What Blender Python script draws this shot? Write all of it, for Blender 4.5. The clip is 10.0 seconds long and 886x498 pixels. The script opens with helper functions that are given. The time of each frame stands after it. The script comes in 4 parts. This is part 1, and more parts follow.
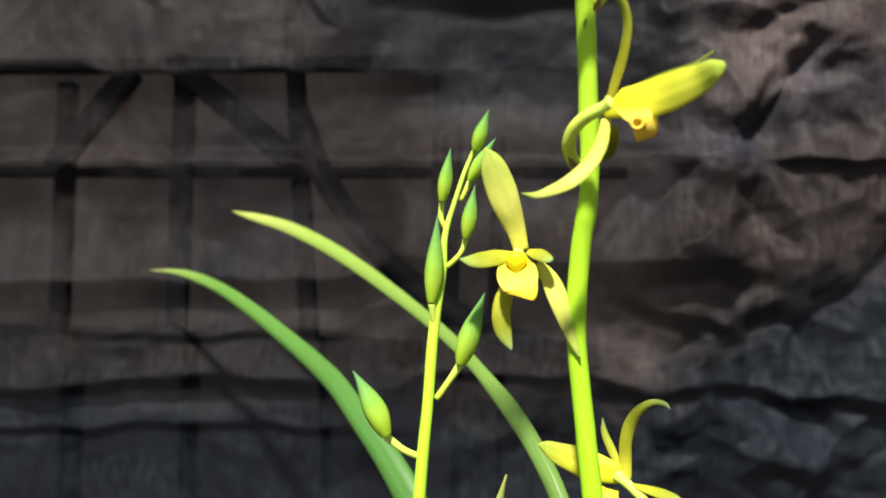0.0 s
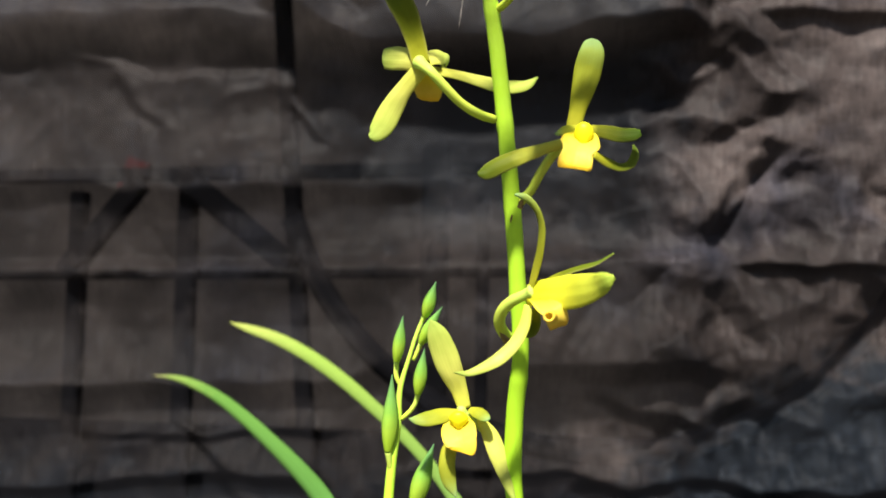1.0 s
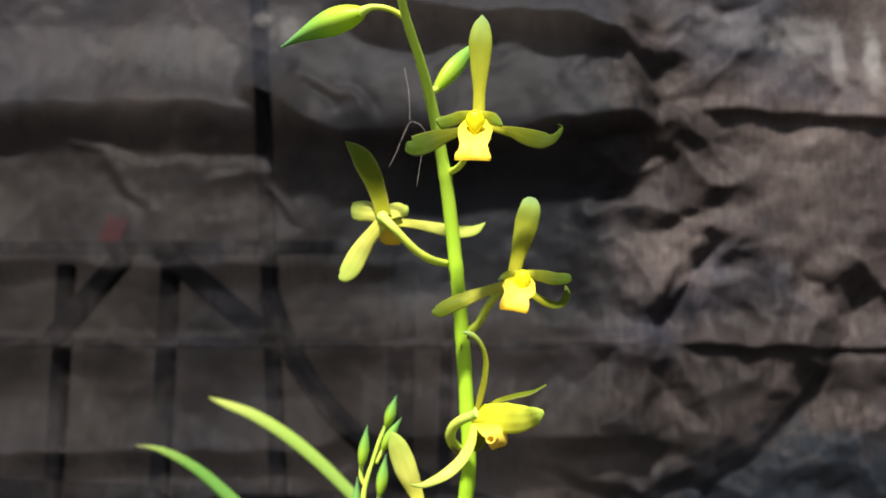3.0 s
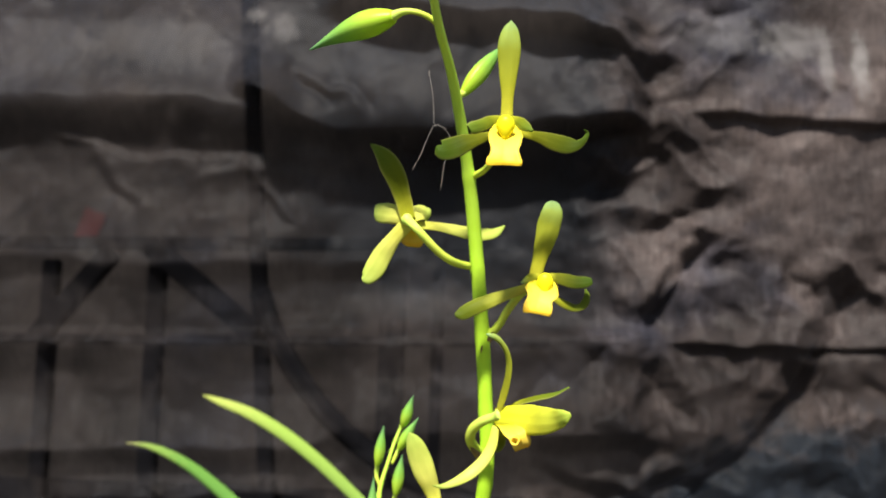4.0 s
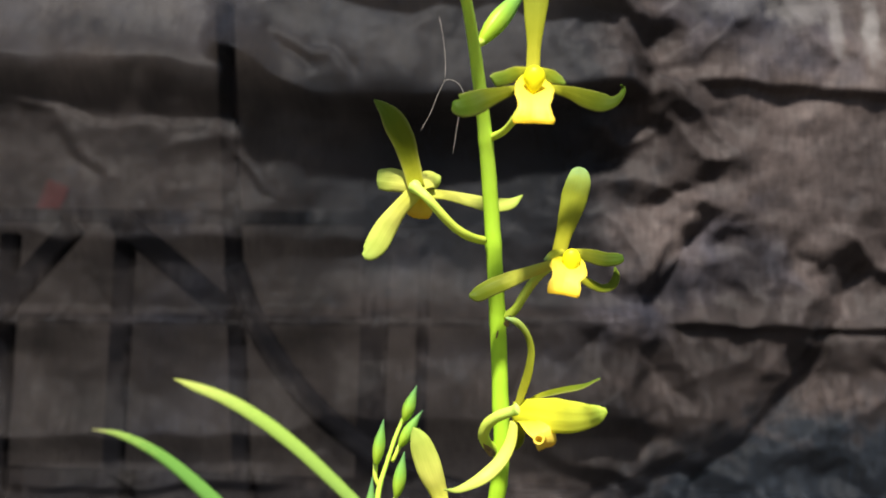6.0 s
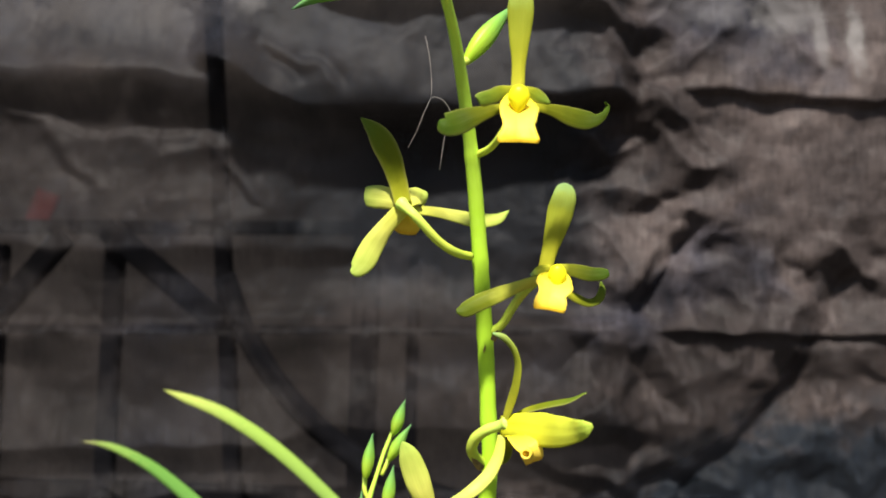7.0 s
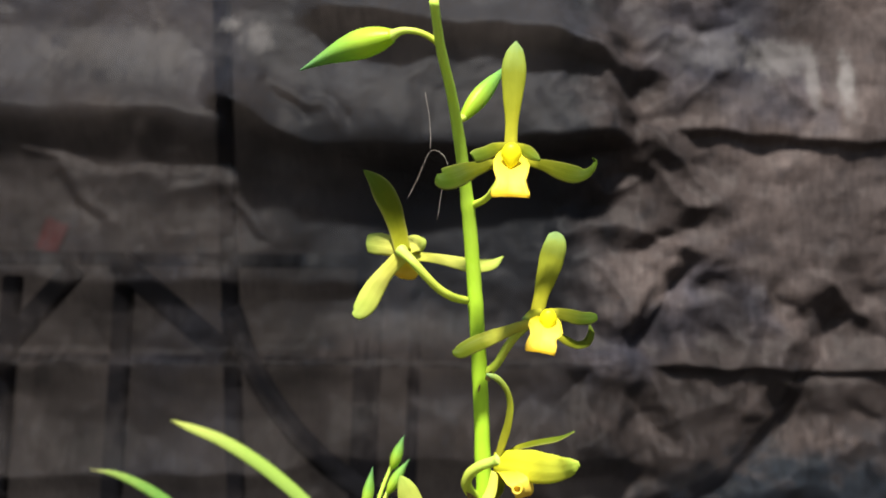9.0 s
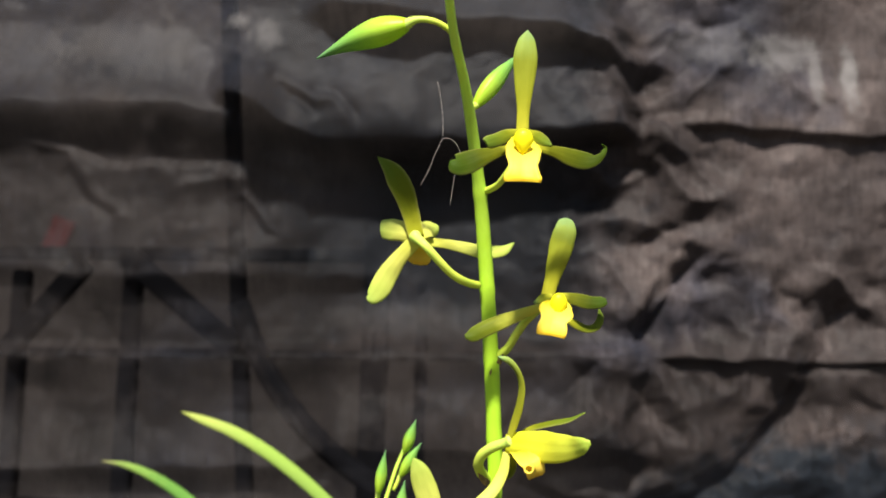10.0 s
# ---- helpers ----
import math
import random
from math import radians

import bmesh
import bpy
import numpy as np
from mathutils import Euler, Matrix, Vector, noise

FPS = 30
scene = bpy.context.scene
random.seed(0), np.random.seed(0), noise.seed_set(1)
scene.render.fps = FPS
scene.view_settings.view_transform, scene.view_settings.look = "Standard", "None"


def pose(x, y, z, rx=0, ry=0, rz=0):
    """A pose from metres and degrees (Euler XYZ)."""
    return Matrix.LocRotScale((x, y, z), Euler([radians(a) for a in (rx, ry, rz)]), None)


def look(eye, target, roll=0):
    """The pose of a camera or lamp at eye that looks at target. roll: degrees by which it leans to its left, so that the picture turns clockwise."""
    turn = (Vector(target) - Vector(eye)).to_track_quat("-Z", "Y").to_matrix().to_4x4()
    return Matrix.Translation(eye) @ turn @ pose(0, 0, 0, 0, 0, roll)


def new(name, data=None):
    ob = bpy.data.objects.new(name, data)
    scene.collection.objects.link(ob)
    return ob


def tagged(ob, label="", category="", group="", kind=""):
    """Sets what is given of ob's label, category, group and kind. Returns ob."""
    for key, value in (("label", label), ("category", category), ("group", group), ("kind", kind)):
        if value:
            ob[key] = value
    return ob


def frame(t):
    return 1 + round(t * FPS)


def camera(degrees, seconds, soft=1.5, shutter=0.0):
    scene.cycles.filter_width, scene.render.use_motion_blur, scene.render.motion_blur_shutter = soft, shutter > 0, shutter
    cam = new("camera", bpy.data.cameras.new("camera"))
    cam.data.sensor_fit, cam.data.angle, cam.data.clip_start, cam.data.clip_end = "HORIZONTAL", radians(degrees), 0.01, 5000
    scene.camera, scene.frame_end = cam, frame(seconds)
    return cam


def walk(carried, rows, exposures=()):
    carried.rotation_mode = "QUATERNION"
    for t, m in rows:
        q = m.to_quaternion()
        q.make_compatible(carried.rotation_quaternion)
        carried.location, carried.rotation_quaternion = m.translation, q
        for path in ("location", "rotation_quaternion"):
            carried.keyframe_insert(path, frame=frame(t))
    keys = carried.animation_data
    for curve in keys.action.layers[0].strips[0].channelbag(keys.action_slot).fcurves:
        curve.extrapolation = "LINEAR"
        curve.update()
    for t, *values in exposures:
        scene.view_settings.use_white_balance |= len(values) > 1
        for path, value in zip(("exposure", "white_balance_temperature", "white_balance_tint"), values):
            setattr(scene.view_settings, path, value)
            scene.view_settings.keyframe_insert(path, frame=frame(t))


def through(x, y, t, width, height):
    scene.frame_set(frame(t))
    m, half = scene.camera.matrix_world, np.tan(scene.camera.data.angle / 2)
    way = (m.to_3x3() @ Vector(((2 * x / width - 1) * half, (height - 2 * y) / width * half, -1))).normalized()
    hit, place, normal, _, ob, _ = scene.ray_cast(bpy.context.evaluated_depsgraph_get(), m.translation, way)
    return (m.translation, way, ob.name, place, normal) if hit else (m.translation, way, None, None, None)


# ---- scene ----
cam = camera(48.0, 10.0, 1.8)
PATH = [
    (0, (0.05704, 0.09224, 0.25684), (-0.10844, 2.08394, 0.28074), 1.90),
    (0.5, (0.06317, 0.07909, 0.27887), (-0.12593, 2.06869, 0.35448), 1.46),
    (1, (0.07779, 0.05652, 0.28818), (-0.12337, 2.04274, 0.40855), 1.26),
    (1.5, (0.08622, 0.04111, 0.29480), (-0.10565, 2.02651, 0.44104), 0.94),
    (2, (0.09074, 0.02161, 0.30300), (-0.08596, 2.00684, 0.46927), 1.36),
    (2.5, (0.09046, 0.01488, 0.31080), (-0.08004, 1.99898, 0.49595), 1.42),
    (4, (0.06839, 0.00861, 0.31619), (-0.01109, 1.99918, 0.49316), 1.92),
    (4.5, (0.06296, 0.02120, 0.31535), (0.00861, 2.01501, 0.46285), 1.71),
    (5, (0.05923, 0.04058, 0.32008), (0.01814, 2.03563, 0.45467), 1.92),
    (5.5, (0.05499, 0.04545, 0.31769), (0.02897, 2.04098, 0.44884), 2.16),
    (7, (0.05609, 0.04269, 0.32109), (0.05930, 2.03779, 0.46094), 1.62),
    (7.5, (0.05921, 0.03597, 0.32465), (0.06544, 2.02894, 0.49208), 1.73),
    (8, (0.06099, 0.02884, 0.32684), (0.06515, 2.01981, 0.51655), 1.94),
    (8.5, (0.05933, 0.02735, 0.32610), (0.06022, 2.01787, 0.52059), 2.00),
    (9, (0.05794, 0.02641, 0.32537), (0.05061, 2.01720, 0.51700), 2.04),
    (9.5, (0.05588, 0.02436, 0.32343), (0.04244, 2.01508, 0.51538), 1.92),
    (10, (0.05493, 0.02104, 0.32021), (0.04433, 2.01162, 0.51385), 1.98),
]
walk(cam, [(t, look(eye, target, roll)) for t, eye, target, roll in PATH])

# the lens is in focus on the flowers, the cloth behind them is a little soft
cam.data.dof.use_dof = True
cam.data.dof.focus_distance = 0.275
cam.data.dof.aperture_fstop = 15.0

# ---- daylight ----
SUN_UP, SUN_SIDE = 51.0, 7.6
world = bpy.data.worlds.new("open_sky")
scene.world = world
world.use_nodes = True
wn = world.node_tree
sky = wn.nodes.new("ShaderNodeTexSky")
sky.sky_type = "NISHITA"
sky.sun_disc = False
sky.sun_elevation = radians(SUN_UP)
sky.sun_rotation = radians(180 + SUN_SIDE)
wn.links.new(sky.outputs[0], wn.nodes["Background"].inputs[0])
wn.nodes["Background"].inputs[1].default_value = 0.05
sun_data = bpy.data.lights.new("sun", "SUN")
sun_data.energy, sun_data.angle, sun_data.color = 5.0, radians(4.0), (1.0, 0.94, 0.86)
sun = new("sun", sun_data)
away = Vector((-math.sin(radians(SUN_SIDE)) * math.cos(radians(SUN_UP)), -math.cos(radians(SUN_SIDE)) * math.cos(radians(SUN_UP)), math.sin(radians(SUN_UP))))
sun.matrix_world = look(away * 5, (0, 0, 0))
scene.view_settings.exposure = 1.17


# ---- materials ----
def material(name):
    mat = bpy.data.materials.new(name)
    mat.use_nodes = True
    nt = mat.node_tree
    return mat, nt, nt.nodes["Principled BSDF"], nt.nodes["Material Output"]


def node(nt, kind, **values):
    n = nt.nodes.new(kind)
    for key, value in values.items():
        n.inputs[key].default_value = value
    return n


def ramp(nt, source, stops):
    n = nt.nodes.new("ShaderNodeValToRGB")
    while len(n.color_ramp.elements) < len(stops):
        n.color_ramp.elements.new(0.5)
    for e, (at, colour) in zip(n.color_ramp.elements, stops):
        e.position, e.color = at, (*colour, 1)
    nt.links.new(source, n.inputs[0])
    return n


def mixed(nt, factor, a, b, blend="MIX"):
    n = nt.nodes.new("ShaderNodeMix")
    n.data_type, n.blend_type = "RGBA", blend
    for value, socket in ((factor, n.inputs[0]), (a, n.inputs[6]), (b, n.inputs[7])):
        if isinstance(value, (int, float)):
            socket.default_value = value
        elif isinstance(value, tuple):
            socket.default_value = (*value, 1)
        else:
            nt.links.new(value, socket)
    return n.outputs[2]


def maths(nt, op, a, b=0.0):
    n = nt.nodes.new("ShaderNodeMath")
    n.operation = op
    for value, socket in ((a, n.inputs[0]), (b, n.inputs[1])):
        if isinstance(value, (int, float)):
            socket.default_value = value
        else:
            nt.links.new(value, socket)
    return n.outputs[0]


def petal_material(name, stops, vein, rough=0.42, through=0.3, veins=0.14, pale_edge=0.0, gloss=0.16):
    """Soft living tissue: colour runs from base to tip, with fine veins along it and light shining through."""
    mat, nt, bsdf, out = material(name)
    along = nt.nodes.new("ShaderNodeAttribute")
    along.attribute_name = "along"
    across = nt.nodes.new("ShaderNodeAttribute")
    across.attribute_name = "across"
    where = nt.nodes.new("ShaderNodeTexCoord")
    blotch = node(nt, "ShaderNodeTexNoise", Scale=420.0, Detail=3.0)
    nt.links.new(where.outputs["Object"], blotch.inputs["Vector"])
    grain = node(nt, "ShaderNodeTexNoise", Scale=3200.0, Detail=2.0)
    nt.links.new(where.outputs["Object"], grain.inputs["Vector"])
    shifted = maths(nt, "ADD", along.outputs["Fac"], maths(nt, "MULTIPLY", maths(nt, "SUBTRACT", blotch.outputs["Fac"], 0.5), 0.16))
    base = ramp(nt, shifted, stops)
    lines = maths(nt, "POWER", maths(nt, "ABSOLUTE", maths(nt, "SINE", maths(nt, "MULTIPLY", across.outputs["Fac"], 13.0))), 6.0)
    coloured = mixed(nt, maths(nt, "MULTIPLY", lines, veins), base.outputs[0], vein)
    coloured = mixed(nt, maths(nt, "MULTIPLY", blotch.outputs["Fac"], 0.3), coloured, mixed(nt, 1.0, coloured, (0.75, 0.86, 0.55), "MULTIPLY"))
    edge = maths(nt, "POWER", maths(nt, "ABSOLUTE", across.outputs["Fac"]), 10.0)
    coloured = mixed(nt, maths(nt, "MULTIPLY", edge, pale_edge), coloured, (0.55, 0.54, 0.16))
    nt.links.new(coloured, bsdf.inputs["Base Color"])
    bsdf.inputs["Roughness"].default_value = rough
    bsdf.inputs["Specular IOR Level"].default_value = gloss
    bump = node(nt, "ShaderNodeBump", Strength=0.25, Distance=0.0002)
    nt.links.new(maths(nt, "ADD", grain.outputs["Fac"], maths(nt, "MULTIPLY", lines, -2.0 * veins)), bump.inputs["Height"])
    nt.links.new(bump.outputs[0], bsdf.inputs["Normal"])
    glow = nt.nodes.new("ShaderNodeBsdfTranslucent")
    nt.links.new(coloured, glow.inputs["Color"])
    mix = node(nt, "ShaderNodeMixShader", Fac=through)
    nt.links.new(bsdf.outputs[0], mix.inputs[1])
    nt.links.new(glow.outputs[0], mix.inputs[2])
    nt.links.new(mix.outputs[0], out.inputs["Surface"])
    return mat


SEPAL_OLIVE = petal_material("olive_sepal", [(0.0, (0.66, 0.62, 0.05)), (0.35, (0.42, 0.43, 0.03)), (0.7, (0.33, 0.37, 0.035)), (0.88, (0.34, 0.44, 0.09)), (1.0, (0.30, 0.47, 0.19))], (0.26, 0.22, 0.01), 0.5, 0.38, 0.1)
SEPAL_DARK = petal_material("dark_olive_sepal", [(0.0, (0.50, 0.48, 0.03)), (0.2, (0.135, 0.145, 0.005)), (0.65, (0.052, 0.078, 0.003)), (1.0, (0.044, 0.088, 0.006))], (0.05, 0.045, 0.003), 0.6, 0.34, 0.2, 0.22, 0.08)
SEPAL_GREEN = petal_material("green_olive_sepal", [(0.0, (0.50, 0.48, 0.03)), (0.4, (0.19, 0.22, 0.012)), (1.0, (0.12, 0.19, 0.02))], (0.14, 0.15, 0.01), 0.5, 0.4, 0.1, 0.55, 0.1)
SEPAL_TWO = petal_material("cream_and_olive_sepal", [(0.0, (0.62, 0.60, 0.09)), (0.42, (0.50, 0.50, 0.07)), (0.66, (0.15, 0.18, 0.01)), (1.0, (0.07, 0.11, 0.008))], (0.40, 0.38, 0.03), 0.5, 0.36, 0.15, 0.3, 0.1)
SEPAL_PALE = petal_material("pale_sepal", [(0.0, (0.74, 0.72, 0.10)), (0.4, (0.62, 0.62, 0.13)), (0.8, (0.47, 0.54, 0.10)), (1.0, (0.36, 0.47, 0.09))], (0.42, 0.36, 0.06))
SEPAL_YELLOW = petal_material("yellow_sepal", [(0.0, (0.78, 0.76, 0.03)), (0.45, (0.74, 0.74, 0.05)), (0.8, (0.66, 0.70, 0.07)), (1.0, (0.44, 0.58, 0.08))], (0.62, 0.62, 0.04), 0.45, 0.36, 0.05)
LIP = petal_material("yellow_lip", [(0.0, (0.90, 0.78, 0.03)), (0.4, (0.90, 0.72, 0.07)), (0.75, (0.92, 0.70, 0.10)), (1.0, (0.90, 0.60, 0.03))], (0.86, 0.60, 0.06), 0.5, 0.3)
COLUMN = petal_material("yellow_column", [(0.0, (0.88, 0.80, 0.01)), (1.0, (0.90, 0.84, 0.02))], (0.9, 0.8, 0.02), 0.4, 0.2)
BUD = petal_material("green_bud", [(0.0, (0.42, 0.62, 0.03)), (0.28, (0.42, 0.62, 0.06)), (0.5, (0.26, 0.50, 0.07)), (0.78, (0.17, 0.38, 0.10)), (1.0, (0.12, 0.28, 0.13))], (0.34, 0.56, 0.08), 0.36, 0.28)
STALK = petal_material("green_stem", [(0.0, (0.30, 0.56, 0.015)), (0.45, (0.36, 0.66, 0.02)), (0.8, (0.48, 0.76, 0.05)), (1.0, (0.58, 0.82, 0.12))], (0.38, 0.56, 0.03), 0.38, 0.12, 0.08)
PEDICEL = petal_material("pale_stalk", [(0.0, (0.52, 0.64, 0.06)), (0.5, (0.62, 0.72, 0.10)), (1.0, (0.56, 0.74, 0.14))], (0.5, 0.6, 0.1), 0.4, 0.2)
LEAF = petal_material("green_leaf", [(0.0, (0.065, 0.165, 0.03)), (0.5, (0.065, 0.17, 0.035)), (0.84, (0.10, 0.22, 0.04)), (0.95, (0.22, 0.32, 0.07)), (1.0, (0.28, 0.26, 0.12))], (0.12, 0.26, 0.07), 0.38, 0.22)
LEAF_LIGHT = petal_material("light_green_leaf", [(0.0, (0.14, 0.24, 0.045)), (0.5, (0.12, 0.22, 0.045)), (0.85, (0.23, 0.34, 0.06)), (1.0, (0.40, 0.44, 0.11))], (0.24, 0.34, 0.10), 0.36, 0.22)


def plain_material(name, colour, rough, metal=0.0, scale=60.0, vary=0.4, relief=0.0004, gloss=0.4):
    mat, nt, bsdf, out = material(name)
    where = nt.nodes.new("ShaderNodeTexCoord")
    coarse = node(nt, "ShaderNodeTexNoise", Scale=scale, Detail=5.0)
    fine = node(nt, "ShaderNodeTexNoise", Scale=scale * 14, Detail=3.0)
    for n in (coarse, fine):
        nt.links.new(where.outputs["Object"], n.inputs["Vector"])
    dim = tuple(c * (1 - vary) for c in colour)
    lit = tuple(min(1, c * (1 + vary)) for c in colour)
    base = ramp(nt, coarse.outputs["Fac"], [(0.3, dim), (0.7, lit)])
    nt.links.new(mixed(nt, maths(nt, "MULTIPLY", fine.outputs["Fac"], 0.5), base.outputs[0], dim), bsdf.inputs["Base Color"])
    bsdf.inputs["Roughness"].default_value, bsdf.inputs["Metallic"].default_value = rough, metal
    bsdf.inputs["Specular IOR Level"].default_value = gloss
    bump = node(nt, "ShaderNodeBump", Strength=0.5, Distance=relief)
    nt.links.new(fine.outputs["Fac"], bump.inputs["Height"])
    nt.links.new(bump.outputs[0], bsdf.inputs["Normal"])
    return mat


SOIL = plain_material("dark_soil", (0.05, 0.038, 0.028), 0.95, 0.0, 40.0, 0.5, 0.004)
BOARD = plain_material("weathered_board", (0.096, 0.079, 0.071), 0.85, 0.0, 14.0, 0.6)
BAR = plain_material("black_painted_steel", (0.009, 0.009, 0.011), 0.9, 0.0, 50.0, 0.3, 0.0004, 0.05)
SCALE = plain_material("brown_bract", (0.22, 0.15, 0.05), 0.7, 0.0, 900.0, 0.5, 0.0002)
RED = plain_material("faded_red_plastic", (0.24, 0.022, 0.024), 0.5, 0.0, 60.0, 0.25, 0.0003)
SILK = plain_material("pale_silk", (0.34, 0.30, 0.26), 0.5, 0.0, 900.0, 0.1, 0.0001)


def cloth_material():
    """Thin woven ground cloth: dark brown tapes with small gaps, dust and fading, bluer where shade is painted in."""
    mat, nt, bsdf, out = material("woven_shade_cloth")
    where = nt.nodes.new("ShaderNodeTexCoord")
    stretch = node(nt, "ShaderNodeMapping", Scale=(1400.0, 1.0, 120.0))
    cross = node(nt, "ShaderNodeMapping", Scale=(130.0, 1.0, 1100.0))
    dust = node(nt, "ShaderNodeTexNoise", Scale=14.0, Detail=6.0, Roughness=0.6)
    blot = node(nt, "ShaderNodeTexNoise", Scale=55.0, Detail=5.0, Roughness=0.65)
    warp = node(nt, "ShaderNodeTexNoise", Scale=1.0, Detail=2.0)
    weft = node(nt, "ShaderNodeTexNoise", Scale=1.0, Detail=2.0)
    streaks = node(nt, "ShaderNodeMapping", Scale=(420.0, 1.0, 110.0))
    streak = node(nt, "ShaderNodeTexNoise", Scale=1.0, Detail=4.0, Roughness=0.6)
    wrinkle = node(nt, "ShaderNodeTexNoise", Scale=120.0, Detail=4.0, Roughness=0.55)
    nt.links.new(where.outputs["Object"], wrinkle.inputs["Vector"])
    nt.links.new(where.outputs["Object"], streaks.inputs["Vector"])
    nt.links.new(streaks.outputs[0], streak.inputs["Vector"])
    for m in (stretch, cross):
        nt.links.new(where.outputs["Object"], m.inputs["Vector"])
    nt.links.new(stretch.outputs[0], warp.inputs["Vector"])
    nt.links.new(cross.outputs[0], weft.inputs["Vector"])
    for n in (dust, blot):
        nt.links.new(where.outputs["Object"], n.inputs["Vector"])
    weave = maths(nt, "ADD", maths(nt, "MULTIPLY", warp.outputs["Fac"], 0.35), maths(nt, "MULTIPLY", weft.outputs["Fac"], 0.2))
    weave = maths(nt, "ADD", weave, maths(nt, "MULTIPLY", streak.outputs["Fac"], 0.32))
    brown = ramp(nt, dust.outputs["Fac"], [(0.3, (0.0078, 0.0068, 0.0068)), (0.5, (0.0155, 0.0132, 0.0130)), (0.7, (0.0270, 0.0226, 0.0218))])
    blue = ramp(nt, dust.outputs["Fac"], [(0.3, (0.0066, 0.0086, 0.0118)), (0.7, (0.0160, 0.0200, 0.0262))])
    split = nt.nodes.new("ShaderNodeSeparateXYZ")
    nt.links.new(where.outputs["Object"], split.inputs[0])
    # the cloth is paler towards the rumpled side
    paler_side = ramp(nt, maths(nt, "ADD", split.outputs[0], maths(nt, "MULTIPLY", maths(nt, "SUBTRACT", dust.outputs["Fac"], 0.5), 0.3)), [(0.08, (0, 0, 0)), (0.30, (1, 1, 1))])
    earth = mixed(nt, paler_side.outputs[0], brown.outputs[0], mixed(nt, 1.0, brown.outputs[0], (2.9, 2.75, 2.65), "MULTIPLY"))
    # low blue shade is put into the colour, its edge higher on one side
    slope = ramp(nt, maths(nt, "MULTIPLY", maths(nt, "ADD", split.outputs[0], 0.3), 1.5), [(at, (h, h, h)) for at, h in ((0.0, 0.208), (0.42, 0.200), (0.55, 0.185), (0.63, 0.204), (0.69, 0.234), (0.75, 0.266), (0.815, 0.286), (1.0, 0.296))])
    low_shade = maths(nt, "SUBTRACT", slope.outputs[0], split.outputs[2])
    low_shade = maths(nt, "ADD", maths(nt, "MULTIPLY", low_shade, 26.0), maths(nt, "MULTIPLY", maths(nt, "SUBTRACT", blot.outputs["Fac"], 0.5), 2.6))
    low_shade_ramp = ramp(nt, low_shade, [(0.1, (0, 0, 0)), (0.9, (1, 1, 1))])
    patch = ramp(nt, blot.outputs["Fac"], [(0.55, (0, 0, 0)), (0.75, (0.45, 0.45, 0.45))])
    tint = mixed(nt, 1.0, low_shade_ramp.outputs[0], patch.outputs[0], "LIGHTEN")
    cool = node(nt, "ShaderNodeTexNoise", Scale=9.0, Detail=4.0, Roughness=0.55)
    nt.links.new(where.outputs["Object"], cool.inputs["Vector"])
    higher = maths(nt, "SUBTRACT", split.outputs[2], 0.445)
    higher = maths(nt, "MULTIPLY", maths(nt, "MINIMUM", higher, maths(nt, "SUBTRACT", 0.155, split.outputs[0])), 3.0)
    cooler = ramp(nt, maths(nt, "ADD", cool.outputs["Fac"], maths(nt, "MAXIMUM", maths(nt, "MINIMUM", higher, 0.12), -0.05)), [(0.46, (0, 0, 0)), (0.60, (0.9, 0.9, 0.9))])
    earth = mixed(nt, cooler.outputs[0], earth, mixed(nt, 1.0, earth, (0.70, 0.86, 1.18), "MULTIPLY"))
    # middle of the cloth: bluish tone, with the hollow's shade painted in
    middle_shade = maths(nt, "MINIMUM", maths(nt, "SUBTRACT", 0.172, split.outputs[0]), maths(nt, "ADD", split.outputs[0], 0.085))
    middle_shade = maths(nt, "MINIMUM", middle_shade, maths(nt, "SUBTRACT", split.outputs[2], 0.315))
    middle_shade = ramp(nt, maths(nt, "ADD", maths(nt, "MULTIPLY", middle_shade, 14.0), maths(nt, "MULTIPLY", maths(nt, "SUBTRACT", blot.outputs["Fac"], 0.5), 1.2)), [(0.0, (0, 0, 0)), (0.7, (0.85, 0.85, 0.85))])
    base = mixed(nt, tint, earth, blue.outputs[0])
    base = mixed(nt, middle_shade.outputs[0], base, mixed(nt, 1.0, blue.outputs[0], (0.60, 0.57, 0.55), "MULTIPLY"))
    base = mixed(nt, 0.92, base, mixed(nt, 1.0, base, ramp(nt, weave, [(0.29, (0.46, 0.46, 0.46)), (0.58, (1.5, 1.5, 1.5))]).outputs[0], "MULTIPLY"))
    # pale spots: glints and a lit bulge painted in, plus a faded strip
    for (cx, cz), (a, b), pale in PALE_SPOTS:
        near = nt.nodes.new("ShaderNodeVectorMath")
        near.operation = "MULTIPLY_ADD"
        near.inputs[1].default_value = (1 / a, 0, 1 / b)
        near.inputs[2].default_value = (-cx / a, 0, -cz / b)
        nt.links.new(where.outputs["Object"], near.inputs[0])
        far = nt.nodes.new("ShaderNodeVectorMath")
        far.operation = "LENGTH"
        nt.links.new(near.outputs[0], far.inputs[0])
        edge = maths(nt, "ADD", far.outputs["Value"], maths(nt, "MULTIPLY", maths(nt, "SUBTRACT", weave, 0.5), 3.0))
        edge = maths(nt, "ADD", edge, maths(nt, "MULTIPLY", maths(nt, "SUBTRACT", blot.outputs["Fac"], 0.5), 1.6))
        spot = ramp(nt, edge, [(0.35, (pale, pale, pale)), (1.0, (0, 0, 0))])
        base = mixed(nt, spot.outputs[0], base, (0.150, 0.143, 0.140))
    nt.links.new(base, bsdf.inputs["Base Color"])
    bsdf.inputs["Roughness"].default_value = 0.52
    bsdf.inputs["Specular IOR Level"].default_value = 0.06
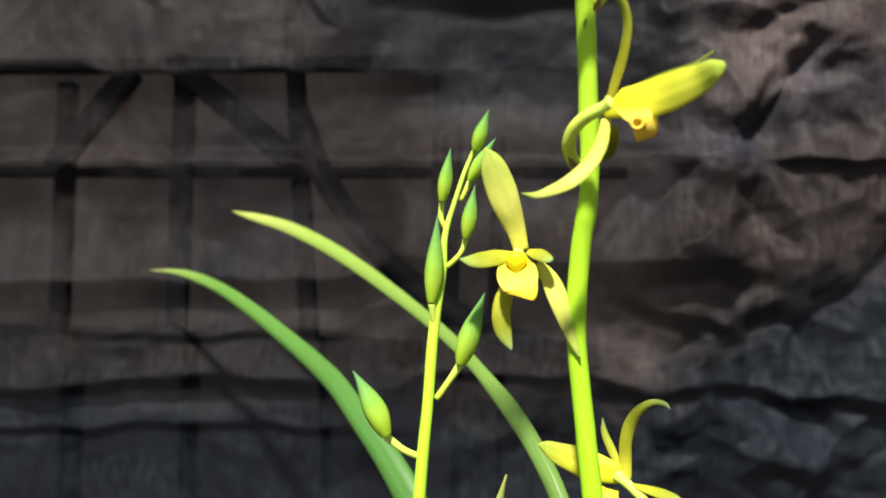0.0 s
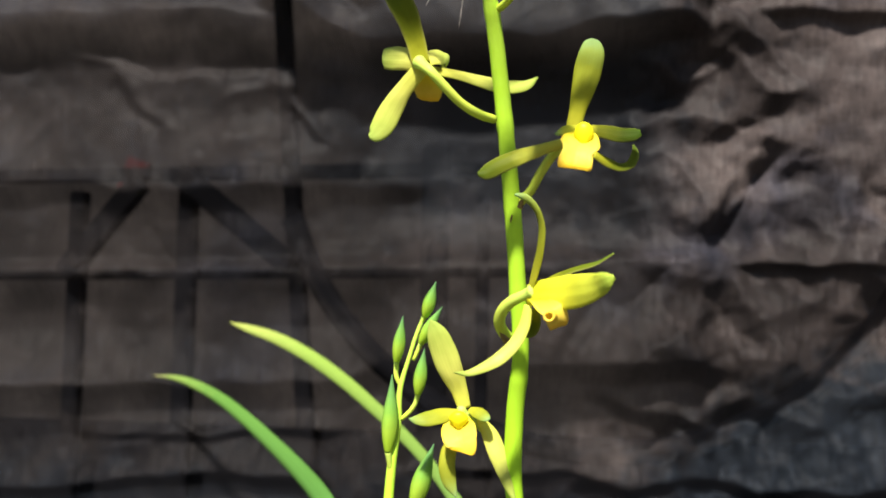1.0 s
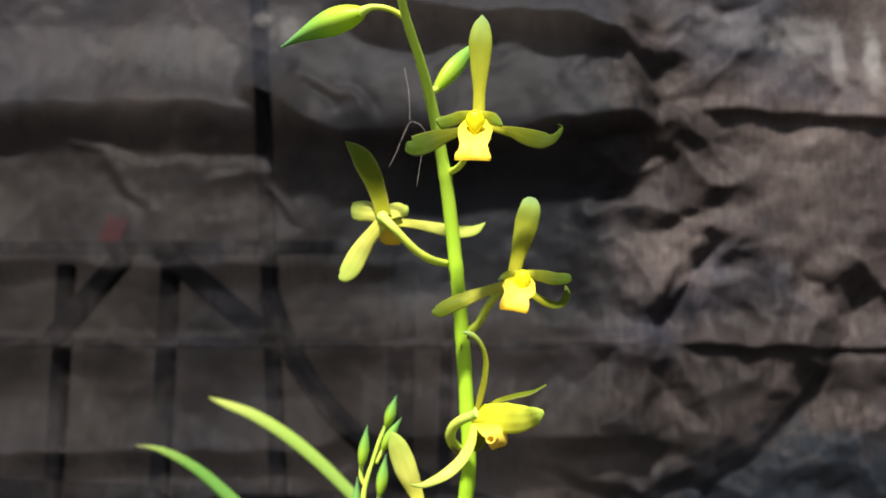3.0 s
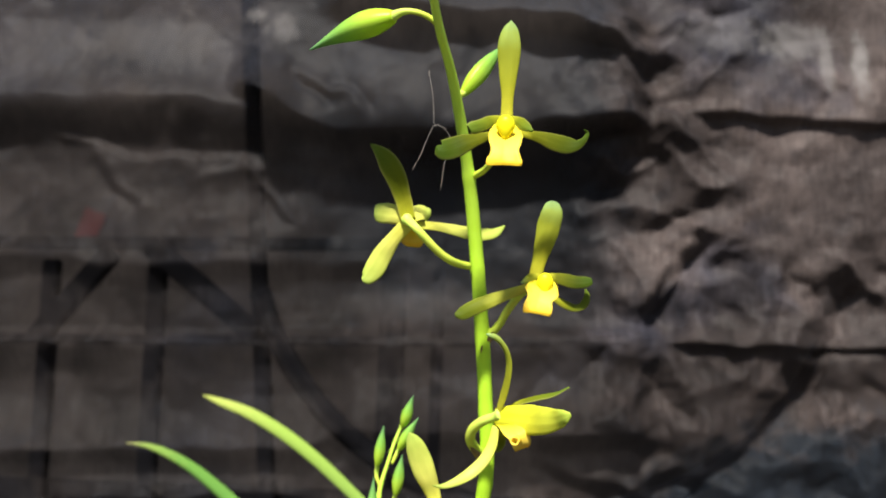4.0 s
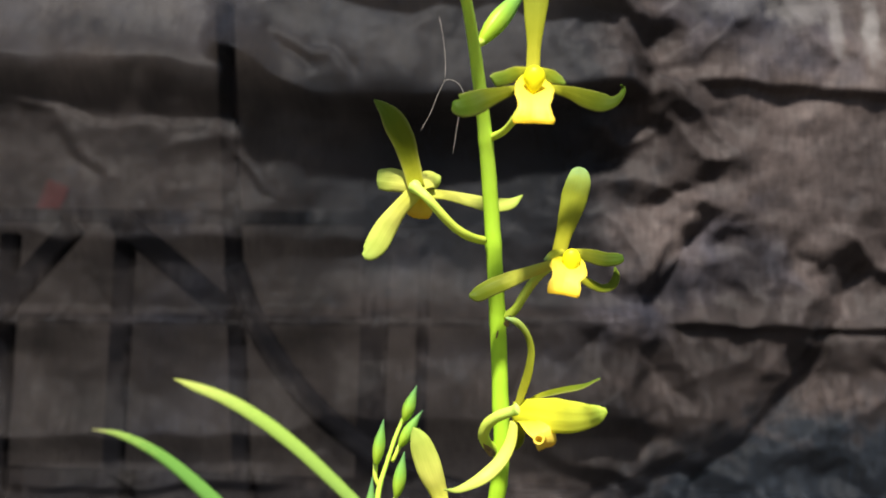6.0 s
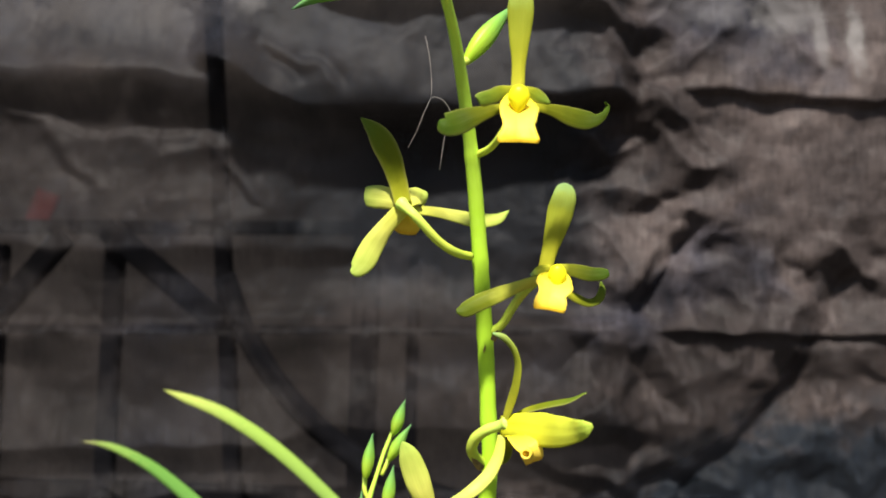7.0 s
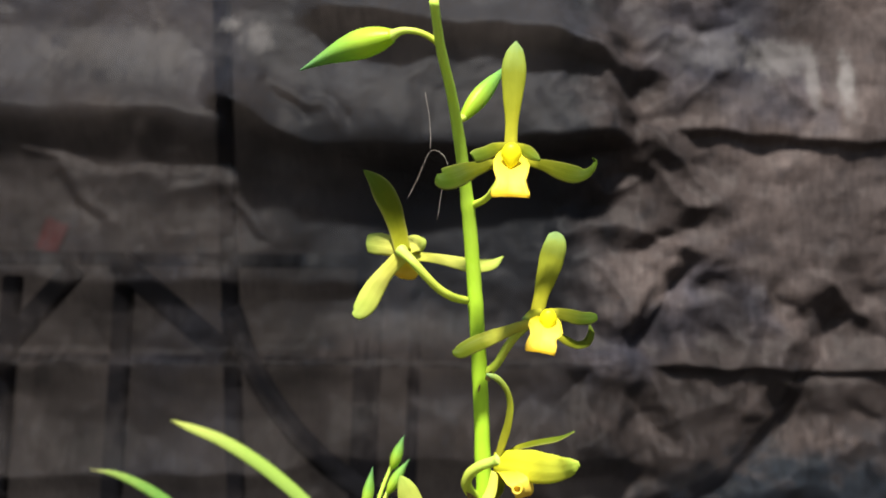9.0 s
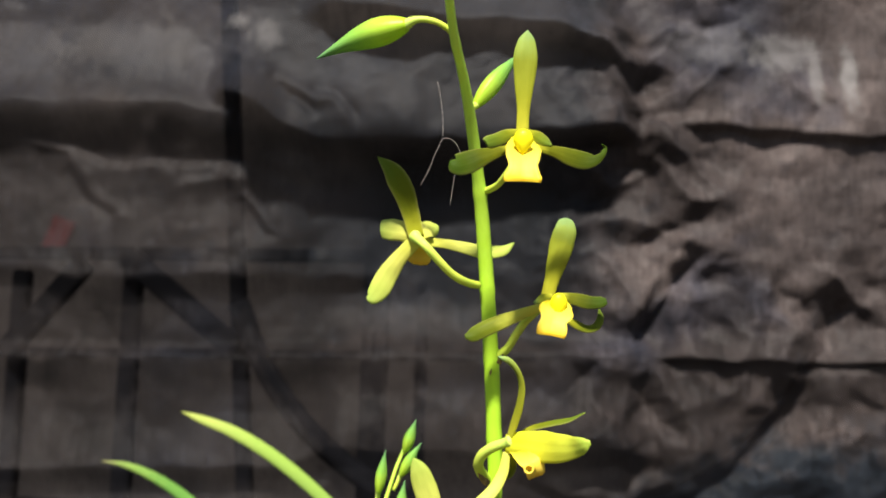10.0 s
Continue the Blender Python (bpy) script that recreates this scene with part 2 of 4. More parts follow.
    bump = node(nt, "ShaderNodeBump", Strength=0.65, Distance=0.0028)
    nt.links.new(maths(nt, "ADD", maths(nt, "MULTIPLY", weave, 0.35), maths(nt, "MULTIPLY", wrinkle.outputs["Fac"], 0.45)), bump.inputs["Height"])
    nt.links.new(bump.outputs[0], bsdf.inputs["Normal"])
    gap = nt.nodes.new("ShaderNodeBsdfTransparent")
    mix = node(nt, "ShaderNodeMixShader", Fac=0.3)
    # one layer hangs low on one side; elsewhere the cloth is doubled and closer
    single = ramp(nt, maths(nt, "ADD", split.outputs[2], maths(nt, "MULTIPLY", maths(nt, "SUBTRACT", blot.outputs["Fac"], 0.5), 0.02)), [(0.350, (1, 1, 1)), (0.372, (0.75, 0.75, 0.75)), (0.43, (0.36, 0.36, 0.36)), (0.49, (0.27, 0.27, 0.27))])
    aside = ramp(nt, split.outputs[0], [(0.09, (1, 1, 1)), (0.16, (0.10, 0.10, 0.10))])
    middle = maths(nt, "ABSOLUTE", maths(nt, "SUBTRACT", split.outputs[0], 0.085))
    middle = maths(nt, "MAXIMUM", maths(nt, "MULTIPLY", middle, 6.0), maths(nt, "MULTIPLY", maths(nt, "ABSOLUTE", maths(nt, "SUBTRACT", split.outputs[2], 0.385)), 9.0))
    closer = ramp(nt, middle, [(0.42, (0.22, 0.22, 0.22)), (0.68, (1, 1, 1))])
    low = ramp(nt, split.outputs[2], [(0.300, (0.75, 0.75, 0.75)), (0.335, (0, 0, 0))])
    aside = mixed(nt, 1.0, aside.outputs[0], low.outputs[0], "LIGHTEN")
    open_weave = ramp(nt, weave, [(0.38, (0.66, 0.66, 0.66)), (0.65, (0.24, 0.24, 0.24))])
    nt.links.new(maths(nt, "MULTIPLY", open_weave.outputs[0], maths(nt, "MULTIPLY", single.outputs[0], maths(nt, "MULTIPLY", aside, closer.outputs[0]))), mix.inputs[0])
    nt.links.new(bsdf.outputs[0], mix.inputs[1])
    nt.links.new(gap.outputs[0], mix.inputs[2])
    nt.links.new(mix.outputs[0], out.inputs["Surface"])
    return mat


# pale spots: place, half sizes, how pale
PALE_SPOTS = [((-0.062, 0.512), (0.010, 0.010), 0.3), ((-0.083, 0.520), (0.008, 0.006), 0.4), ((0.283, 0.495), (0.005, 0.020), 0.5), ((0.304, 0.500), (0.005, 0.022), 0.65), ((0.262, 0.512), (0.022, 0.012), 0.45), ((0.215, 0.515), (0.030, 0.014), 0.2), ((-0.140, 0.174), (0.055, 0.008), 0.10), ((-0.140, 0.502), (0.060, 0.020), 0.14)]
CLOTH = cloth_material()


# ---- builders ----
def finish(name, bm, mat, parent=None, label="", smooth=True):
    mesh = bpy.data.meshes.new(name)
    bm.normal_update()
    bm.to_mesh(mesh)
    bm.free()
    mesh.materials.append(mat)
    for p in mesh.polygons:
        p.use_smooth = smooth
    ob = new(name, mesh)
    ob.parent = parent
    return tagged(ob, label)


def glide(rows, steps):
    """Smooth rows of numbers through the given ones, paced by the way between them."""
    rows = [Vector(r) for r in rows]
    pace = [0.0]
    for a, b in zip(rows, rows[1:]):
        pace.append(pace[-1] + max((b - a).length, 1e-6))
    last = len(rows) - 1
    slope = [(rows[min(i + 1, last)] - rows[max(i - 1, 0)]) / (pace[min(i + 1, last)] - pace[max(i - 1, 0)]) for i in range(last + 1)]
    for i in range(1, last):
        before, after = pace[i] - pace[i - 1], pace[i + 1] - pace[i]
        slope[i] = ((rows[i] - rows[i - 1]) / before * after + (rows[i + 1] - rows[i]) / after * before) / (before + after)
    made = []
    for i in range(last):
        a, b, gap = rows[i], rows[i + 1], pace[i + 1] - pace[i]
        for k in range(steps):
            u = k / steps
            made.append(a * (2 * u ** 3 - 3 * u * u + 1) + slope[i] * (gap * (u ** 3 - 2 * u * u + u)) + b * (3 * u * u - 2 * u ** 3) + slope[i + 1] * (gap * (u ** 3 - u * u)))
    made.append(rows[-1])
    return made


def run_of(points):
    lengths = [0.0]
    for a, b in zip(points, points[1:]):
        lengths.append(lengths[-1] + (b - a).length)
    return [v / lengths[-1] for v in lengths]


def set_attributes(ob, along, across):
    for name, values in (("along", along), ("across", across)):
        layer = ob.data.attributes.new(name, "FLOAT", "POINT")
        layer.data.foreach_set("value", values)


def blade(name, stations, mat, parent, facing=(0, -1, 0), cup=0.2, unit=0.001, thick=0.0006, steps=7, label=""):
    """A petal, sepal or leaf: a tapering cupped strip with a midrib, thick in the middle and thin at its edges."""
    rows = glide([(x * unit, y * unit, z * unit, w * unit) for x, y, z, w in stations], steps)
    mid = [Vector(r[:3]) for r in rows]
    runs = run_of(mid)
    facing = Vector(facing).normalized()
    n = 11
    seed = random.random() * 50
    bm = bmesh.new()
    sheets, along, across = [], [], []
    for back in (0, 1):
        sheet = []
        for i, c in enumerate(mid):
            way = (mid[min(i + 1, len(mid) - 1)] - mid[max(i - 1, 0)]).normalized()
            side = way.cross(facing)
            side = side.normalized() if side.length > 1e-4 else Vector((1, 0, 0))
            out = side.cross(way).normalized()
            w = max(rows[i][3], 0.0001)
            line = []
            for j in range(n):
                u = 2 * j / (n - 1) - 1
                rough = 1 + 0.05 * noise.noise((runs[i] * 5 + seed, u, 0))
                lift = -cup * w * 0.5 * (u * u - 0.3) - 0.03 * w * math.exp(-(u / 0.16) ** 2) + 0.045 * w * noise.noise((runs[i] * 4, u * 1.2, seed))
                body = thick * (0.25 + 0.75 * (1 - u * u))
                p = c + side * (u * w * 0.5 * rough) + out * (lift + (-body if back else body) * 0.5)
                line.append(bm.verts.new(p))
                along.append(runs[i])
                across.append(u)
            sheet.append(line)
        sheets.append(sheet)
    front, rear = sheets
    for i in range(len(mid) - 1):
        for j in range(n - 1):
            bm.faces.new((front[i][j], front[i][j + 1], front[i + 1][j + 1], front[i + 1][j]))
            bm.faces.new((rear[i][j], rear[i + 1][j], rear[i + 1][j + 1], rear[i][j + 1]))
        bm.faces.new((front[i][0], front[i + 1][0], rear[i + 1][0], rear[i][0]))
        bm.faces.new((front[i][-1], rear[i][-1], rear[i + 1][-1], front[i + 1][-1]))
    for i in (0, len(mid) - 1):
        for j in range(n - 1):
            bm.faces.new((front[i][j], rear[i][j], rear[i][j + 1], front[i][j + 1]))
    bmesh.ops.recalc_face_normals(bm, faces=bm.faces[:])
    ob = finish(name, bm, mat, parent, label)
    set_attributes(ob, along, across)
    return ob


def tube(name, stations, mat, parent=None, unit=1.0, steps=6, sides=14, label="", lobes=0.0, knots=()):
    """A round stalk through (x, y, z, radius), with swellings at the given heights."""
    rows = glide([tuple(v * unit for v in s) for s in stations], steps)
    mid = [Vector(r[:3]) for r in rows]
    runs = run_of(mid)
    bm = bmesh.new()
    rings, along, across = [], [], []
    ref = Vector((0.3, -1, 0.2))
    for i, c in enumerate(mid):
        way = (mid[min(i + 1, len(mid) - 1)] - mid[max(i - 1, 0)]).normalized()
        a = way.cross(ref).normalized()
        b = a.cross(way)
        ref = b
        ring = []
        for k in range(sides):
            turn = 2 * math.pi * k / sides
            r = max(rows[i][3], 0.00005) * (1 + lobes * math.cos(3 * turn) + 0.03 * noise.noise((c.z * 160, turn, 3.0)))
            for h in knots:
                r *= 1 + 0.10 * math.exp(-((c.z - h) / 0.0016) ** 2)
            ring.append(bm.verts.new(c + a * (r * math.cos(turn)) + b * (r * math.sin(turn))))
            along.append(runs[i])
            across.append(2 * abs(k / sides - 0.5) * 1.2)
        rings.append(ring)
    for p, q in zip(rings, rings[1:]):
        for k in range(sides):
            bm.faces.new((p[k], p[(k + 1) % sides], q[(k + 1) % sides], q[k]))
    bm.faces.new(rings[0][::-1])
    bm.faces.new(rings[-1])
    bmesh.ops.recalc_face_normals(bm, faces=bm.faces[:])
    ob = finish(name, bm, mat, parent, label)
    set_attributes(ob, along, across)
    return ob


def flower(plant, at, stalk, label):
    """A flower: its stalk with the swollen ovary, on which sepals, petals, lip and column sit."""
    rows = [(x, y, z, w / 2) for x, y, z, w in stalk]
    x, y, z, r = rows[-1]
    end = Vector(rows[-1][:3]) - Vector(rows[-2][:3])
    end = Vector(rows[-1][:3]) + end.normalized() * 1.6
    rows += [(*end, r * 1.25), (*(end + (end - Vector(rows[-1][:3])) * 0.7), r * 0.5)]
    ob = tube("flower", rows, PEDICEL, plant, 0.001, 6, 12, label)
    ob.location = at
    return ob


def column(bloom, at, rx, rz):
    """The hooded column with its rounded cap."""
    bm = bmesh.new()
    bmesh.ops.create_uvsphere(bm, u_segments=18, v_segments=12, radius=1)
    for v in bm.verts:
        k = 1 - 0.55 * max(0, -v.co.z)
        v.co = Vector(((v.co.x * k * rx + at[0]) * 0.001, (v.co.y * rx * 0.75 + at[1] - 0.25 * rx * v.co.z) * 0.001, (v.co.z * rz * (1.0 if v.co.z > 0 else 1.2) + at[2]) * 0.001))
    count = len(bm.verts)
    ob = finish("column", bm, COLUMN, bloom)
    set_attributes(ob, [0.5] * count, [0.0] * count)


def lip_roll(bloom, at, r):
    """The lip's end, rolled up into a little open tube."""
    bm = bmesh.new()
    grid, along, across = [], [], []
    for i in range(26):
        turn = i / 25 * 2 * math.pi * 1.15
        k = r * (1 - 0.35 * i / 25)
        line = []
        for j in range(5):
            line.append(bm.verts.new(Vector((at[0] + k * math.sin(turn) + 0.3 * (j - 2), at[1] + 0.9 * (j - 2), at[2] + k * math.cos(turn))) * 0.001))
            along.append(0.5 + 0.4 * i / 25)
            across.append((j - 2) / 2)
        grid.append(line)
    for a, b in zip(grid, grid[1:]):
        for j in range(4):
            bm.faces.new((a[j], a[j + 1], b[j + 1], b[j]))
    ob = finish("lip_curl", bm, LIP, bloom, "rolled orange-yellow lip end")
    set_attributes(ob, along, across)
    solid = ob.modifiers.new("thickness", "SOLIDIFY")
    solid.thickness = 0.0005


def bud(plant, foot, tip, r, stalk, label):
    """A closed bud: three overlapping sepals drawn to a point, on its short stalk."""
    foot, tip = Vector(foot), Vector(tip)
    shape = [(0.0, 0.44), (0.08, 0.66), (0.20, 0.88), (0.34, 0.96), (0.53, 0.78), (0.70, 0.49), (0.87, 0.22), (1.0, 0.04)]
    sag = Vector((0, 0, -0.02 * (tip - foot).length))
    rows = [(*(foot.lerp(tip, u) - sag * math.sin(u * math.pi) * 2), r * k) for u, k in shape]
    ob = tube("bud", rows, BUD, plant, 1.0, 5, 18, label, 0.06)
    tube("bud_stalk", stalk, PEDICEL, ob, 1.0, 6, 12)
    return ob


def box(bm, centre, size, turn=0.0):
    m = Matrix.Translation(centre) @ Matrix.Rotation(turn, 4, "Y") @ Matrix.Diagonal((*size, 1))
    made = bmesh.ops.create_cube(bm, size=1, matrix=m)
    edges = {e for v in made["verts"] for e in v.link_edges}
    bmesh.ops.bevel(bm, geom=list(edges), offset=min(size) * 0.12, segments=2, affect="EDGES")


# ---- ground and wall ----
bm = bmesh.new()
span, cells = 60.0, 90
side = [math.copysign(abs(k / (cells / 2) - 1) ** 3.2, k / (cells / 2) - 1) * span for k in range(cells + 1)]
grid = [[bm.verts.new((x, y + 0.3, 0.012 * noise.noise((x * 9, y * 9, 0)) + 0.004 * noise.noise((x * 40, y * 40, 5)))) for y in side] for x in side]
for a, b in zip(grid, grid[1:]):
    for j in range(cells):
        bm.faces.new((a[j], b[j], b[j + 1], a[j + 1]))
tagged(finish("ground", bm, SOIL), "bare dark soil under the orchids", "ground", kind="structure")

bm = bmesh.new()
bmesh.ops.create_cube(bm, size=1, matrix=Matrix.Translation((0, 1.13, 0.69)) @ Matrix.Diagonal((4.4, 0.03, 1.4, 1)))
bmesh.ops.bevel(bm, geom=bm.edges[:], offset=0.004, segments=2, affect="EDGES")
tagged(finish("wall_back", bm, BOARD, smooth=False), "weathered brown board wall behind the cloth", "wall", kind="structure")


# ---- the rack behind the cloth ----
rack = tagged(new("steel_rack"), "black steel rack showing dimly through the cloth", "rack")
rack.location = (0, 0.700, 0)


def bar(x0, z0, x1, z1, wide, name="bar", deep=0.0):
    length, turn = math.hypot(x1 - x0, z1 - z0), math.atan2(x1 - x0, z1 - z0)
    bm = bmesh.new()
    box(bm, (0, 0, 0), (wide, 0.012, length))
    ob = finish(name, bm, BAR, rack, smooth=False)
    ob.location, ob.rotation_euler = ((x0 + x1) / 2, deep, (z0 + z1) / 2), (0, turn, 0)


for x0, z0, x1, z1, wide in ((-0.235, 0.0, -0.235, 0.362, 0.0105), (-0.159, 0.0, -0.159, 0.376, 0.0120), (-0.057, 0.0, -0.154, 1.133, 0.0105), (0.0075, 0.0, 0.0075, 0.395, 0.0180), (0.039, 0.0, 0.039, 0.362, 0.0080), (-0.321, 0.0, -0.321, 1.133, 0.0120), (0.418, 0.0, 0.418, 1.133, 0.0120)):
    bar(x0, z0, x1, z1, wide, "upright")
for z, x0, x1, wide in ((0.301, -0.45, 0.118, 0.0065), (0.370, -0.438, 0.097, 0.0090), (1.14, -0.43, 0.46, 0.014)):
    bar(x0, z, x1, z + 0.012 * (x1 - x0) / 0.5 * (z < 1), wide, "rail", 0.013)
bar(-0.162, 0.374, -0.085, 0.314, 0.0150, "brace", -0.012)
bar(-0.188, 0.368, -0.238, 0.306, 0.0140, "brace", -0.012)
# dark plates added behind the low cloth to deepen its shade
for x0, z0, x1, z1 in ((-0.438, 0.009, -0.002, 0.206), (0.002, 0.009, 0.450, 0.206)):
    bm = bmesh.new()
    box(bm, (0, 0, 0), (x1 - x0, 0.006, z1 - z0))
    plate = finish("shade_plate", bm, BAR, rack, smooth=False)
    plate.location = ((x0 + x1) / 2, 0.024, (z0 + z1) / 2)
arc = [(0.113 + 0.204 * math.sin(radians(a)), 0.0, 0.407 - 0.204 * math.cos(radians(a)), 0.0075) for a in range(-72, 73, 8)]
hoop = tube("hoop", arc, BAR, rack, 1.0, 4, 10)
hoop.location = (0, -0.026, 0)


# ---- a red scrap on the wall ----
bm = bmesh.new()
box(bm, (0, 0, 0), (0.024, 0.004, 0.036))
for v in bm.verts:
    v.co.x += 0.25 * v.co.z * (1 if v.co.z > 0 else -1) + 0.002 * noise.noise(v.co * 90)
scrap = tagged(finish("plastic_scrap", bm, RED, smooth=False), "small faded red plastic scrap pinned to the board wall", "scrap")
scrap.location, scrap.rotation_euler = (-0.380, 1.113, 0.430), (0, 0.35, 0)


# ---- the cloth ----
def cloth():
    def axis(low, mid_low, mid_high, high, fine, coarse):
        inner = np.arange(mid_low, mid_high, fine)
        return np.concatenate([np.linspace(low, mid_low, coarse, endpoint=False), inner, np.linspace(mid_high, high, coarse)])

    xs, zs = axis(-0.95, -0.28, 0.36, 1.05, 0.0014, 60), axis(0.0, 0.10, 0.57, 1.18, 0.0014, 50)
    x, z = np.meshgrid(xs, zs, indexing="ij")
    rng = np.random.default_rng(7)

    def smooth(v):
        v = np.clip(v, 0, 1)
        return v * v * (3 - 2 * v)

    def wander(scale, seed):
        """Soft rolling noise from a few waves."""
        r = np.random.default_rng(seed)
        out = np.zeros_like(x)
        for _ in range(14):
            a, k, p = r.uniform(0, 2 * math.pi), r.uniform(0.6, 1.6) / scale, r.uniform(0, 6.3)
            out += np.sin((x * math.cos(a) + z * math.sin(a)) * k * 6.28 + p)
        return out / 5

    def facets(scale, seed):
        """Flat three-cornered facets meeting in sharp creases."""
        r = np.random.default_rng(seed)
        table = r.uniform(-1, 1, (97, 97))
        turn = r.uniform(0, 3)
        wx, wz = x + 0.35 * scale * wander(scale * 3, seed + 1), z + 0.35 * scale * wander(scale * 3, seed + 2)
        u = (wx * math.cos(turn) + wz * math.sin(turn)) / scale + 300
        v = (wz * math.cos(turn) - wx * math.sin(turn)) / scale + 300
        u, v = u - 0.35 * v, 1.1 * v
        i, j = np.floor(u).astype(int), np.floor(v).astype(int)
        fu, fv = u - i, v - j
        i, j = i % 96, j % 96
        lower = table[i, j] * (1 - fu - fv) + table[i + 1, j] * fu + table[i, j + 1] * fv
        upper = table[i + 1, j + 1] * (fu + fv - 1) + table[i, j + 1] * (1 - fu) + table[i + 1, j] * (1 - fv)
        return scale * np.where(fu + fv < 1, lower, upper)

    out = 0.0016 * wander(0.16, 3) + 0.0006 * wander(0.06, 4)

    # swags: the cloth sags outward down to a lip, then turns sharply back in
    def swag(edge, rise, above, below=0.010, ends=0.03):
        ex, ez = zip(*edge)
        at = np.interp(x, ex, ez) + 0.0016 * wander(0.05, int(abs(ez[0]) * 1000) + 11)
        up = z - at
        inside = smooth((x - ex[0]) / ends + 0.5) * smooth((ex[-1] - x) / ends + 0.5)
        if above < 0:  # a lip that turns up: the cloth steps back above it
            shape = np.where(up < 0, np.clip(1 - up / above, 0, 1) ** 1.3, smooth(1 - up / below))
        else:
            shape = np.where(up > 0, np.clip(1 - up / above, 0, 1) ** 1.3, smooth(1 + up / below))
        return rise * shape * inside * (1 + 0.15 * wander(0.12, int(ez[-1] * 1000)))

    for edge, rise, above, below in SWAGS:
        out = out + swag(edge, rise, above, below)

    # folds: straight runs joined end to end, steep on both sides
    def fold(run, rise, wide):
        best = np.full(x.shape, 9.0)
        wx, wz = x + 0.0016 * wander(0.03, int(run[0][1] * 999)), z + 0.0016 * wander(0.03, int(run[-1][1] * 999) + 5)
        for (x0, z0), (x1, z1) in zip(run, run[1:]):
            ux, uz = x1 - x0, z1 - z0
            u = np.clip(((wx - x0) * ux + (wz - z0) * uz) / (ux * ux + uz * uz), 0, 1)
            best = np.minimum(best, np.hypot(wx - x0 - u * ux, wz - z0 - u * uz))
        return rise * np.exp(-np.power(best / wide, 1.4))

    for run, rise, wide in FOLDS:
        out = out + 0.5 * fold(run, rise, wide)
    for (hx, hz), a, b, turn, deep in HOLLOWS:
        du, dv = (x - hx) * math.cos(turn) + (z - hz) * math.sin(turn), (z - hz) * math.cos(turn) - (x - hx) * math.sin(turn)
        out = out - 0.5 * deep * np.exp(-0.7 * ((du / a) ** 2 + (dv / b) ** 2))

    # the deep hollow under the middle swag
    out = out - 0.020 * np.exp(-((x - 0.042) / 0.085) ** 4 - ((z - 0.382) / 0.058) ** 6)

    # crumpled parts, more so on the rumpled side and low down
    busy = 0.30 + 0.52 * smooth((x - 0.10) / 0.06) * (1 - 0.75 * smooth((x - 0.21) / 0.05) * smooth((z - 0.36) / 0.04)) + 0.35 * smooth((0.27 - z) / 0.05) * smooth((x - 0.02) / 0.08)
    for scale, seed, rise in ((0.034, 31, 0.26), (0.017, 32, 0.24), (0.008, 33, 0.16)):
        out = out + busy * rise * facets(scale, seed)
    # short straight folds, each a little tent or trough
    for k in range(150):
        cx, cz = rng.uniform(0.08, 0.36), rng.uniform(0.10, 0.56)
        if k > 70:
            cx = rng.uniform(-0.28, 0.10)
        turn, half, long = rng.uniform(0, math.pi), rng.uniform(0.004, 0.011), rng.uniform(0.010, 0.030)
        lift = rng.choice((-1, 1)) * rng.uniform(0.15, 0.4) * (0.8 if k <= 70 else 0.42)
        if cx > 0.2 and cz > 0.37:
            lift *= 0.4
        du, dv = (x - cx) * math.cos(turn) + (z - cz) * math.sin(turn), (z - cz) * math.cos(turn) - (x - cx) * math.sin(turn)
        out = out + lift * np.clip(half - np.abs(dv + 0.15 * du * du / long), 0, None) * smooth(1.6 - np.abs(du) / long)
    y = 0.638 - out
    nx, nz = x.shape
    ids = np.arange(nx * nz).reshape(nx, nz)
    faces = np.stack([ids[:-1, :-1], ids[1:, :-1], ids[1:, 1:], ids[:-1, 1:]], -1).reshape(-1, 4)
    mesh = bpy.data.meshes.new("shade_cloth")
    mesh.vertices.add(nx * nz)
    mesh.vertices.foreach_set("co", np.stack([x, y, z], -1).reshape(-1).astype(np.float32))
    mesh.loops.add(faces.size)
    mesh.loops.foreach_set("vertex_index", faces.reshape(-1).astype(np.int32))
    mesh.polygons.add(len(faces))
    mesh.polygons.foreach_set("loop_start", np.arange(0, faces.size, 4, dtype=np.int32))
    mesh.update(calc_edges=True)
    mesh.polygons.foreach_set("use_smooth", np.ones(len(faces), dtype=bool))
    mesh.materials.append(CLOTH)
    return tagged(new("shade_cloth", mesh), "crumpled dark brown woven cloth hanging in folds", "cloth")


